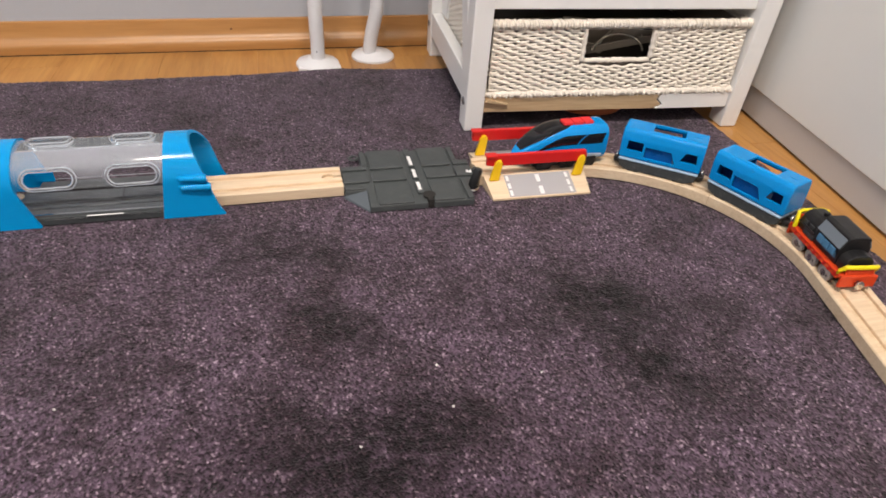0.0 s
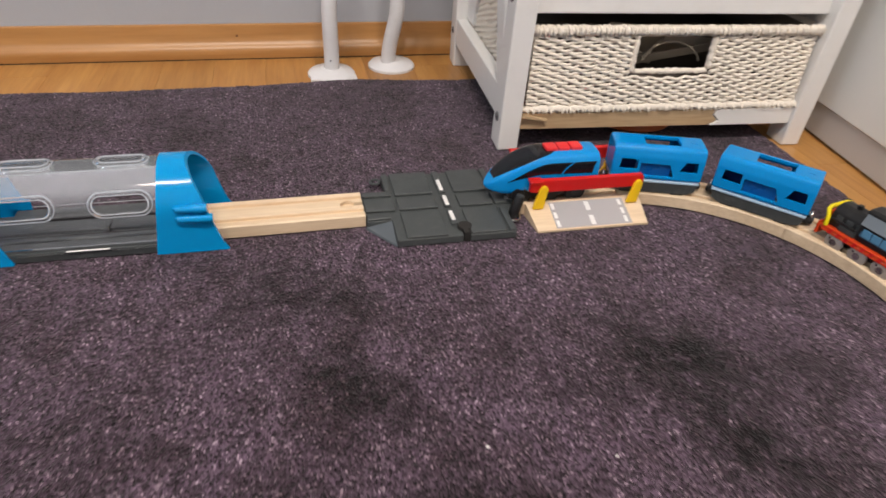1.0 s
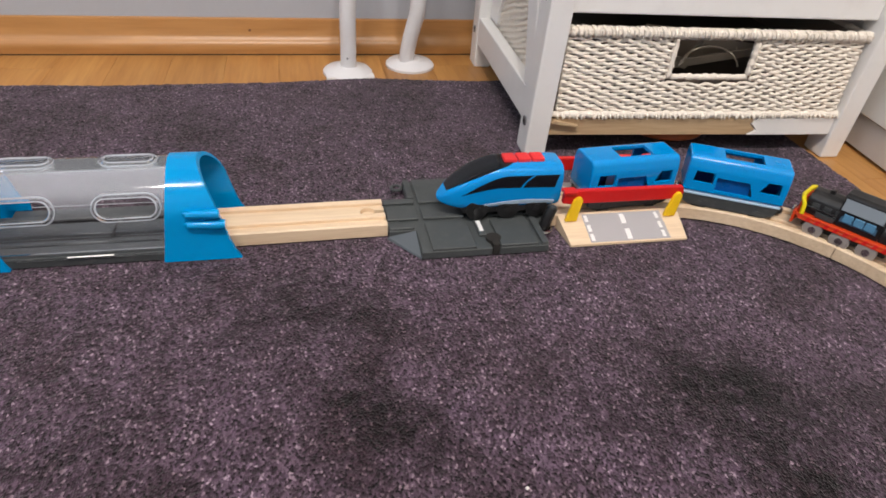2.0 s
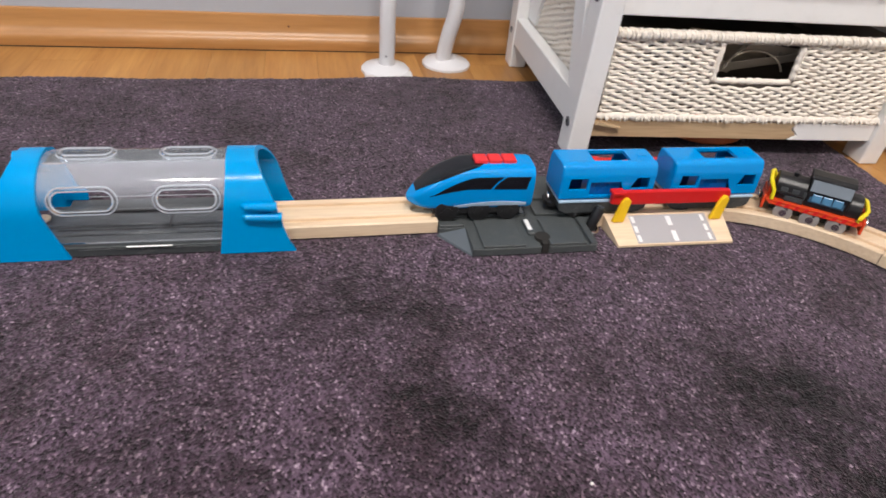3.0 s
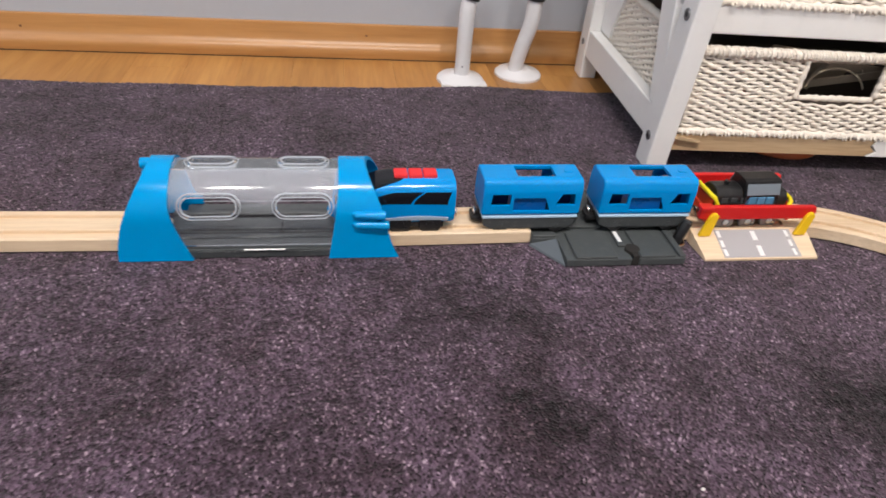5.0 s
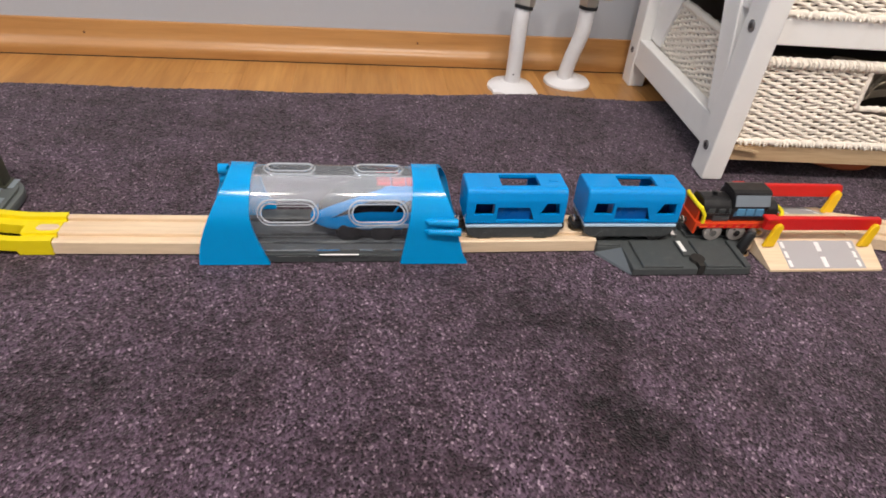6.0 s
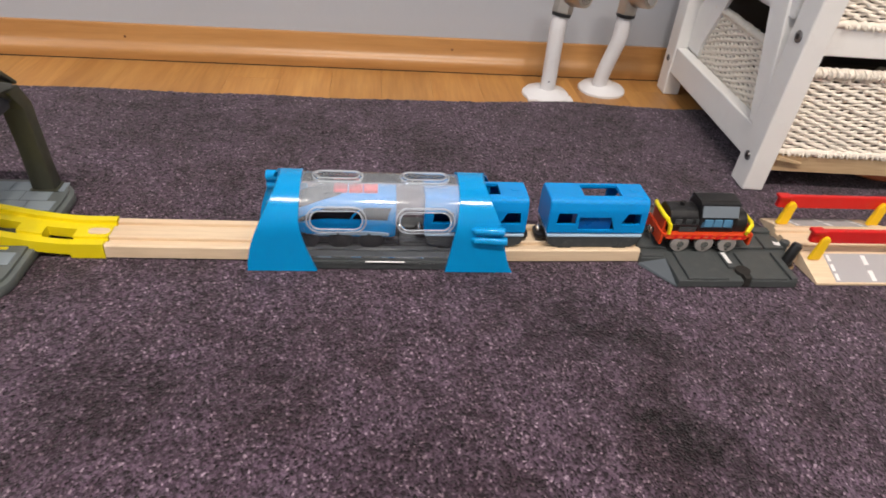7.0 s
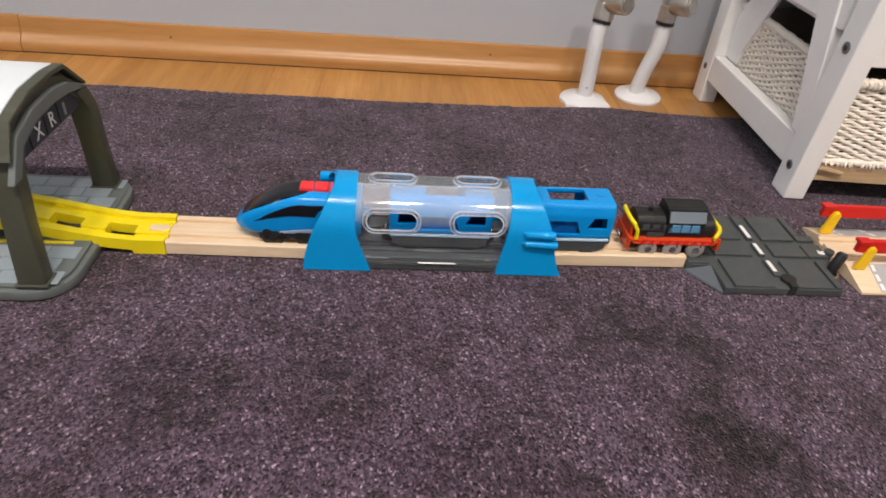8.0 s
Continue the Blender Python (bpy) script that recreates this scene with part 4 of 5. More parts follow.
            for hl, hh, h, rr in ((length, half_h, 0.0006, 0.0006), (length - 0.0027, half_h - 0.0027, 0.0016, 0.0007)):
                edge = tube([(u, v, h - (v * v) / (2 * r)) for k, (u, v) in enumerate(pill(0, 0, hl, hh, 12)) if k not in (12, 25)], rr, 6, edge, closed=True)
            edge.transform(fm)
            rims.append((ring, edge))
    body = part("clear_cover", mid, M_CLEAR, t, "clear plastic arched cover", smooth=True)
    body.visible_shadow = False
    for ring, edge in rims:
        part("window_rim", ring, M_CLEAR, body, "raised clear window rim", smooth=True)
        part("window_edge", edge, M_RIM, body, "bright moulded window edge", smooth=True)
    # floor of the tunnel with a track bed
    b = part("base", sweep([((x, 0.0195, 0), (0, 1)) for x in (-0.2915, -0.1425)], [(u * 1.0, v * 0.92) for u, v in track_profile()]), M_TUNBASE, t, "grey plastic track base")
    part("side_ledge", box(-0.282, -0.151, -0.0105, -0.0008, 0.0, 0.0100, 0.0008), M_TUNBASE, t)
    part("front_plate", box(-0.280, -0.153, -0.0130, -0.0107, 0.0, 0.0078, 0.0006), M_CHASSIS, t, "dark front strip of the base")
    part("side_ledge", box(-0.282, -0.151, 0.0400, 0.0500, 0.0, 0.0100, 0.0008), M_TUNBASE, t)
    for y in (0.0050, 0.0310):
        part("seam", box(-0.281, -0.152, y - 0.0007, y + 0.0007, 0.0092, 0.01125), M_BLACK, t, "dark seam in the base")
    part("seam", box(-0.2049, -0.2035, 0.0056, 0.0304, 0.0092, 0.01125), M_BLACK, t, "dark seam in the base")
    part("lip", box(-0.2655, -0.1635, -0.0142, -0.0132, 0.0062, 0.0072, 0.0003, 1), M_CLEAR, t)
    part("latch", box(-0.2310, -0.2000, -0.0148, -0.0132, 0.0080, 0.0085, 0.0003, 1), M_MARK, t, "pale latch bar")
    # round ribs on the near flank of one end, and a lug on top of the other
    for z, x1 in ((0.0405, -0.1235), (0.0315, -0.1205)):
        part("rib", tube([(-0.1485, yc - r - 0.0010, z), (-0.146, yc - r - 0.0026, z), (x1 - 0.004, yc - r - 0.0034, z), (x1, yc - r - 0.0034, z)], [0.0012, 0.0030, 0.0036, 0.0034], 14), M_BLUE, t, smooth=True)
    for z, y in ((0.0485, 0.0500), (0.0395, 0.0520)):
        part("lug", rod((-0.3140, y, z), (-0.2905, y, z), 0.0046, 18, bevel=0.0015), M_BLUE, t, smooth=True)
    part("sleeve", box(-0.2870, -0.2700, 0.0490, 0.0508, 0.0102, 0.0200, 0.0006, 1), M_BLUE, t, "blue inner sleeve")


tunnel()


# ---- yellow rising track and station ----
def rising_track():
    t = thing("ramp_track", pose(0, -0.0020, 0.0002), "lemon-yellow plastic ramp track with slots, rising to the station", "train track", "toy train track")

    def top(x):
        k = max(0.0, min(1.0, (-0.452 - x) / 0.13))
        return 0.0118 + 0.0185 * (k * k * (3 - 2 * k))

    def bottom(x):
        return 0.0 if x > -0.4585 else top(x) - 0.0085

    xs = [-0.4330, -0.4400, -0.4460, -0.4520, -0.4582, -0.4590] + [-0.464 - 0.006 * i for i in range(34)]
    q = bmesh.new()
    rows = []
    w, e, g0, g1, d = 0.0202, 0.0010, 0.0078, 0.0138, 0.0022
    for x in xs:
        h, lo = top(x), bottom(x)
        prof = [(-w, lo), (w, lo), (w, h + 0.0012), (g1, h + 0.0012), (g1, h - d), (g0, h - d), (g0, h), (-g0, h), (-g0, h - d), (-g1, h - d), (-g1, h + 0.0012), (-w, h + 0.0012)]
        rows.append([q.verts.new((x, 0.02 + u, v)) for u, v in prof])
    for p, r in zip(rows, rows[1:]):
        for i in range(len(p)):
            q.faces.new((p[i], p[(i + 1) % len(p)], r[(i + 1) % len(p)], r[i]))
    q.faces.new(rows[0]), q.faces.new(rows[-1])
    slots = [box(xa - 0.0112, xa + 0.0112, 0.0110, 0.0225, -0.01, 0.06) for xa in (-0.4705, -0.5110, -0.5515, -0.5920)]
    part("deck", cut(q, slots), M_LEMON, t)
    part("tongue", prism(pill(-0.4420, 0.0200, 0.0085, 0.0042, 8), 0.0110, 0.0124, "z", 0.0003, 1), M_BEECH, t, "wooden joining tongue")
    for x in (-0.53, -0.60):
        part("pier", box(x - 0.004, x + 0.004, 0.004, 0.036, 0.0125, bottom(x) + 0.0005), M_LEMON, t)


rising_track()


def letter(ch, size, m, parent):
    cu = bpy.data.curves.new("letter", "FONT")
    cu.body, cu.size, cu.extrude, cu.align_x, cu.align_y = ch, size, 0.0002, "CENTER", "CENTER"
    tmp = new("tmp", cu)
    bpy.context.view_layer.update()
    me = bpy.data.meshes.new_from_object(tmp.evaluated_get(bpy.context.evaluated_depsgraph_get()))
    bpy.data.objects.remove(tmp)
    bpy.data.curves.remove(cu)
    me.materials.append(M_MARK)
    ob = new("letter", me)
    ob.parent, ob.matrix_basis = parent, m
    return ob


def station():
    s = thing("toy_station", pose(0, 0, 0.0002), "grey plastic toy station arch with a pale roof and letter sign", "toy station")
    x0, x1, y0, y1, r = -0.700, -0.4835, -0.0640, 0.1020, 0.028
    base = part("base_plate", prism(rounded(x0, x1, y0, y1, r, 6), 0.0, 0.0085, "z", 0.0016, 2), M_STATION_BASE, s, smooth=True)
    part("base_top", prism(rounded(x0 + 0.004, x1 - 0.004, y0 + 0.004, y1 - 0.004, r - 0.004, 6), 0.0085, 0.0112, "z", 0.0008, 2), M_STATION_BASE, s, smooth=True)
    # paving slabs on the far and the near platform
    for ya, rows in ((0.047, 3), (-0.0575, 3)):
        for j in range(rows):
            for i in range(9):
                xa = -0.4905 - 0.0225 * (i + 1) - (0.008 if j % 2 else 0)
                yb = ya + 0.0155 * j
                part("paving_slab", box(xa, xa + 0.0218, yb, yb + 0.0149, 0.0112, 0.0119, 0.0003, 1), M_PAVE, s)
    part("rail_pit", box(-0.690, -0.4885, 0.0005, 0.0385, 0.0110, 0.0116), M_CHASSIS, s)
    part("platform_line", box(-0.690, -0.500, -0.0075, -0.0045, 0.0112, 0.0118), M_LEMON, s, "yellow platform line")
    # portal: two columns leaning together, beam, hanging sign, roof slab
    for near in (True, False):
        yb, yt = (-0.0540, -0.0450) if near else (0.0850, 0.0785)
        for xa in (-0.5070, -0.6600):
            b = bmesh.new()
            rings = []
            for z, yy, hx, hy in ((0.0112, yb, 0.0094, 0.0070), (0.055, (yb + yt) / 2, 0.0086, 0.0068), (0.090, yt, 0.0088, 0.0075), (0.110, yt + (0.006 if near else -0.0145), 0.0092, 0.0085)):
                rings.append([b.verts.new((xa + sx * hx, yy + sy * hy, z)) for sx, sy in ((-1, -1), (1, -1), (1, 1), (-1, 1))])
            for p, q in zip(rings, rings[1:]):
                for i in range(4):
                    b.faces.new((p[i], p[(i + 1) % 4], q[(i + 1) % 4], q[i]))
            b.faces.new(rings[0][::-1]), b.faces.new(rings[-1])
            bmesh.ops.bevel(b, geom=b.edges[:], offset=0.0012, segments=2, profile=0.5, affect="EDGES")
            part("column", b, M_STATION, s, smooth=True)
            part("column_foot", box(xa - 0.0112, xa + 0.0112, yb - 0.0086, yb + 0.0086, 0.0119, 0.0132, 0.0006), M_STATION, s)
    arch_out = [(-0.0460, 0.1080), (-0.0360, 0.1240), (-0.0100, 0.1330), (0.0200, 0.1345), (0.0440, 0.1290), (0.0680, 0.1130), (0.0850, 0.0920), (0.0740, 0.0920), (0.0460, 0.1130), (0.0200, 0.1160), (-0.0080, 0.1150), (-0.0330, 0.1090)]
    part("arch_beam", prism(arch_out, -0.5140, -0.5000, "x", 0.0008, 1), M_STATION, s)
    part("fascia", prism([(-0.0600, 0.0930), (-0.0410, 0.1190), (-0.0120, 0.1270), (0.0180, 0.1280), (0.0420, 0.1240), (0.0620, 0.1150), (0.0600, 0.1120), (0.0400, 0.1160), (0.0180, 0.1185), (-0.0120, 0.1170), (-0.0360, 0.1100), (-0.0490, 0.0930)], -0.5000, -0.4955, "x", 0.0005, 1),
         M_STATION_BASE, s, "paler curved edge strip")
    sign = part("sign_board", prism([(-0.0340, 0.1100), (-0.0080, 0.1150), (0.0200, 0.1165), (0.0460, 0.1140), (0.0660, 0.1080), (0.0600, 0.0955), (-0.0360, 0.0965)], -0.5060, -0.5022, "x", 0.0004, 1), M_SIGN, s, "dark hanging letter sign")
    for ch, y in (("X", -0.0030), ("R", 0.0180)):
        letter(ch, 0.0158, pose(-0.5018, y, 0.1045, 90, 0, 90), sign)
    # plain pale bars stand in for the two other letters
    for y in (-0.0290, 0.0390):
        part("worn_mark", box(-0.5022, -0.5017, y - 0.0016, y + 0.0016, 0.0990, 0.1085), M_PAVE, sign, "pale bar in place of a letter")
    for y in (-0.0160, 0.0075, 0.0290):
        part("divider", box(-0.5022, -0.5016, y - 0.0006, y + 0.0006, 0.0970, 0.1125), M_BLACK, sign)
    rt = [(-0.0560, 0.1080), (-0.0420, 0.1310), (-0.0100, 0.1385), (0.0220, 0.1395), (0.0430, 0.1375), (0.0710, 0.1130), (0.0680, 0.1120), (0.0420, 0.1340), (0.0215, 0.1358), (-0.0095, 0.1352), (-0.0405, 0.1280), (-0.0535, 0.1075)]
    part("roof_edge", prism(rt, -0.5040, -0.4960, "x", 0.0005, 1), M_STATION, s)
    part("roof", prism(rt, -0.6900, -0.5045, "x", 0.0005, 1), M_ROOF, s, "pale grey arched roof", smooth=True)
    for k in range(3):
        part("roof_vent", box(-0.5330 - 0.004 * k, -0.5312 - 0.004 * k, -0.018, -0.004, 0.1383, 0.1402), M_BLACK, s, "dark roof slot")
    part("back_beam", prism(arch_out, -0.6670, -0.6530, "x", 0.0008, 1), M_STATION, s)


station()


# ---- train ----
PATH_S = []


def rail_path():
    """Middle line of the rails from far left to the end of the curve, in short steps."""
    pts = [(x, float(np.interp(x, (-0.433, -0.291, -0.141, 0.0), (0.0180, 0.0175, 0.0178, 0.02)))) for x in (-0.60 + 0.002 * i for i in range(403))]
    a0 = radians(ARC_A0 - 4)
    p1 = Vector((ARC_C[0] + ARC_R * math.cos(a0), ARC_C[1] + ARC_R * math.sin(a0)))
    p0, d0, d1 = Vector(pts[-1]), Vector((1, 0)), Vector((math.sin(a0), -math.cos(a0)))
    L = (p1 - p0).length
    for i in range(1, 30):
        u = i / 30
        h = p0 * (2 * u ** 3 - 3 * u ** 2 + 1) + d0 * L * (u ** 3 - 2 * u ** 2 + u) + p1 * (-2 * u ** 3 + 3 * u ** 2) + d1 * L * (u ** 3 - u ** 2)
        pts.append(tuple(h))
    n = 200
    for i in range(n + 1):
        a = a0 + (radians(ARC_A1) - a0) * i / n
        pts.append((ARC_C[0] + ARC_R * math.cos(a), ARC_C[1] + ARC_R * math.sin(a)))
    pts += [(_e[0] + _d[0] * 0.004 * i, _e[1] + _d[1] * 0.004 * i) for i in range(1, 50)]
    P = np.array(pts)
    s = np.concatenate([[0], np.cumsum(np.hypot(*np.diff(P, axis=0).T))]) - 0.60
    return s, P


PATH_S, PATH_P = rail_path()


def on_rail(s):
    return Vector((float(np.interp(s, PATH_S, PATH_P[:, 0])), float(np.interp(s, PATH_S, PATH_P[:, 1]))))


SPEED = 0.0700
NOSE_T = (0.0, 0.5, 1.0, 1.5, 3.0, 3.5, 4.5, 5.0, 6.5, 8.0)
NOSE_S = (0.1810, 0.1447, 0.1115, 0.0785, -0.0212, -0.0575, -0.1300, -0.1655, -0.2715, -0.3765)


def nose_at(t):
    return float(np.interp(t, NOSE_T, NOSE_S))



def vehicle_pose(t, mid, base):
    """Pose of a vehicle whose middle trails the nose by mid metres."""
    s = nose_at(t) + mid
    a, b = on_rail(s - base / 2), on_rail(s + base / 2)
    c = (a + b) / 2
    return pose(c.x, c.y, RAIL, 0, 0, math.degrees(math.atan2(b.y - a.y, b.x - a.x)))


def wheel(parent, x, y, r, width, mat, hub, z=None):
    b = rod((0, -width / 2, 0), (0, width / 2, 0), r, 24, bevel=min(0.0006, r * 0.15))
    w = part("wheel", b, mat, parent, smooth=True)
    w.matrix_basis = pose(x, y, (r - 0.003) if z is None else z)
    s = -1 if y < 0 else 1
    hb = rod((0, s * width / 2, 0), (0, s * (width / 2 + 0.0008), 0), r * 0.38, 12)
    part("hub", hb, hub, w)
    part("crank_pin", rod((r * 0.6, s * width / 2, 0), (r * 0.6, s * (width / 2 + 0.0006), 0), r * 0.14, 8), hub, w)
    return w


def coupling(parent, x, sgn):
    """Round magnet in a short arm."""
    c = part("coupling", rod((x, 0, 0.0085), (x + sgn * 0.0035, 0, 0.0085), 0.0026, 12), M_BLACK, parent, smooth=True)
    part("magnet", rod((x + sgn * 0.0035, 0, 0.0085), (x + sgn * 0.0058, 0, 0.0085), 0.0042, 18, bevel=0.0006), M_STEEL, c, "nickel magnet", smooth=True)


def engine():
    """Streamlined battery engine, nose towards -x, its middle at the origin, wheels at rail height."""
    e = thing("train_engine", pose(0, 0, 0), "streamlined blue toy train engine with black windows and red buttons", "toy train", "toy train")
    L = 0.1020
    x_n = -L / 2

    def section(u):
        """Half width, floor, top at u from nose (0) to tail (1)."""
        k = min(1.0, u / 0.50)
        hw = 0.0172 * (1 - (1 - min(1.0, u / 0.42)) ** 2.4) ** 0.5
        top = 0.0130 + 0.0312 * (1 - (1 - k) ** 1.75) ** 0.92
        low = 0.0112 - 0.0060 * min(1.0, u / 0.16) ** 0.6
        return max(hw, 0.0006), low, top

    def skin(u, a, off=0.0):
        """Point of the skin at u and angle a (0 = near side low, pi = far side low, over the top)."""
        hw, lo, hi = section(u)
        zc, hh = (lo + hi) / 2, (hi - lo) / 2
        ex = 0.52
        c, s = math.cos(a), math.sin(a)
        y = -hw * abs(c) ** ex * (1 if c > 0 else -1)
        z = zc + hh * abs(s) ** ex * (1 if s > 0 else -1)
        n = Vector((0, y / max(hw, 1e-4), (z - zc) / max(hh, 1e-4)))
        n.normalize()
        if u < 0.3:
            n = (n + Vector((-0.8 * (0.3 - u) / 0.3, 0, 0.2))).normalized()
        return Vector((x_n + L * u, y, z)) + n * off

    b = bmesh.new()
    us = [0.0, 0.004, 0.012, 0.025, 0.045, 0.07, 0.10, 0.135, 0.17, 0.21, 0.26, 0.31, 0.36, 0.42, 0.48, 0.54, 0.60, 0.70, 0.80, 0.90, 0.975, 1.0]
    n = 48
    rings = []
    for u in us:
        k = 0.965 if u == 1.0 else 1.0
        row = []
        for i in range(n):
            p = skin(min(u, 0.999), 2 * math.pi * i / n)
            hw, lo, hi = section(u)
            row.append(b.verts.new((p.x, p.y * k, (p.z - (lo + hi) / 2) * k + (lo + hi) / 2)))
        rings.append(row)
    for p, q in zip(rings, rings[1:]):
        for i in range(n):
            b.faces.new((p[i], p[(i + 1) % n], q[(i + 1) % n], q[i]))
    b.faces.new(rings[0][::-1]), b.faces.new(rings[-1])
    part("body", b, M_TRAIN, e, "glossy blue streamlined shell", smooth=True)

    def patch(f0, f1, u0, u1, off, mat, name, label="", nu=36, na=10, mirror=False):
        """A skin of its own over the shell between two angle curves."""
        q = bmesh.new()
        layers = []
        for o in (off, -0.0008):
            g = []
            for i in range(nu + 1):
                u = u0 + (u1 - u0) * i / nu
                a0, a1 = f0(u), f1(u)
                g.append([q.verts.new(skin(u, (math.pi - (a0 + (a1 - a0) * j / na)) if mirror else (a0 + (a1 - a0) * j / na), o)) for j in range(na + 1)])
            layers.append(g)
        o, i_ = layers
        for i in range(nu):
            for j in range(na):
                q.faces.new((o[i][j], o[i][j + 1], o[i + 1][j + 1], o[i + 1][j]))
                q.faces.new((i_[i][j], i_[i + 1][j], i_[i + 1][j + 1], i_[i][j + 1]))
            for j in (0, na):
                q.faces.new((o[i][j], o[i + 1][j], i_[i + 1][j], i_[i][j]))
        for i in (0, nu):
            for j in range(na):
                q.faces.new((o[i][j], o[i][j + 1], i_[i][j + 1], i_[i][j]))
        bmesh.ops.remove_doubles(q, verts=q.verts, dist=1e-6)
        part(name, q, mat, e, label, smooth=True)

    def slant_patch(f0, f1, u0, u1, lean, far):
        """A side window whose upright edges lean back towards the top."""
        q, nu, na, layers = bmesh.new(), 24, 6, []
        for o in (0.0003, -0.0008):
            g = []
            for i in range(nu + 1):
                row = []
                for j in range(na + 1):
                    k = i / nu
                    u = u0 + (u1 - u0) * k + lean * (j / na) * (k if u0 < 0.5 else 1 - 0.7 * k)
                    a = f0(u) + (f1(u) - f0(u)) * j / na
                    row.append(q.verts.new(skin(min(u, 0.985), math.pi - a if far else a, o)))
                g.append(row)
            layers.append(g)
        o, n_ = layers
        for i in range(nu):
            for j in range(na):
                q.faces.new((o[i][j], o[i][j + 1], o[i + 1][j + 1], o[i + 1][j]))
                q.faces.new((n_[i][j], n_[i + 1][j], n_[i + 1][j + 1], n_[i][j + 1]))
            for j in (0, na):
                q.faces.new((o[i][j], o[i + 1][j], n_[i + 1][j], n_[i][j]))
        for i in (0, nu):
            for j in range(na):
                q.faces.new((o[i][j], o[i][j + 1], n_[i][j + 1], n_[i][j]))
        part("side_window", q, M_GLASSBLACK, e, "black side window", smooth=True)

    # windscreen: from the nose over the roof, drawn to a point at its back
    def half(u):
        k = (u - 0.06) / 0.54
        return 0.74 * max(0.0, math.sin(math.pi * min(1.0, 0.08 + 0.92 * k))) ** 0.6 + 0.02

    patch(lambda u: math.pi / 2 - half(u), lambda u: math.pi / 2 + half(u), 0.065, 0.60, 0.0004, M_GLASSBLACK, "windscreen", "glossy black windscreen", 30, 20)
    for far in (False, True):
        def lo_edge(u):
            return 0.005 + 0.03 * (1 - u)

        def hi_edge(u):
            k = (u - 0.20) / 0.62
            return lo_edge(u) + 0.42 * max(0.02, min(1.0, k * 1.9)) ** 0.8

        slant_patch(lo_edge, hi_edge, 0.17, 0.645, 0.10, far)
        slant_patch(lo_edge, hi_edge, 0.665, 0.935, 0.10, far)
        patch(lambda u: -0.62 + 0.10 * math.sin((u - 0.4) * 5), lambda u: -0.40 + 0.16 * math.sin((u - 0.4) * 5), 0.36, 0.95, 0.0003, M_STRIPE, "stripe", "pale stripe along the sill", 24, 3, far)
    for i in range(3):
        x = x_n + L * (0.52 + 0.115 * i)
        part("button", box(x, x + L * 0.108, -0.0062, 0.0062, 0.0425, 0.0470, 0.0012), M_REDBTN, e, "red push button")
    part("undercarriage", box(x_n + 0.020, L / 2 - 0.008, -0.0142, 0.0142, 0.0022, 0.0085, 0.0014), M_BLACK, e)
    wheels = []
    for fx in (0.31, 0.57, 0.81):
        for y in (-0.0142, 0.0142):
            wheels.append(wheel(e, x_n + L * fx, y, 0.0094, 0.0040, M_BLACK, M_BLACK))
    coupling(e, L / 2 - 0.001, 1)
    return e, wheels, 0.0482, 0.056


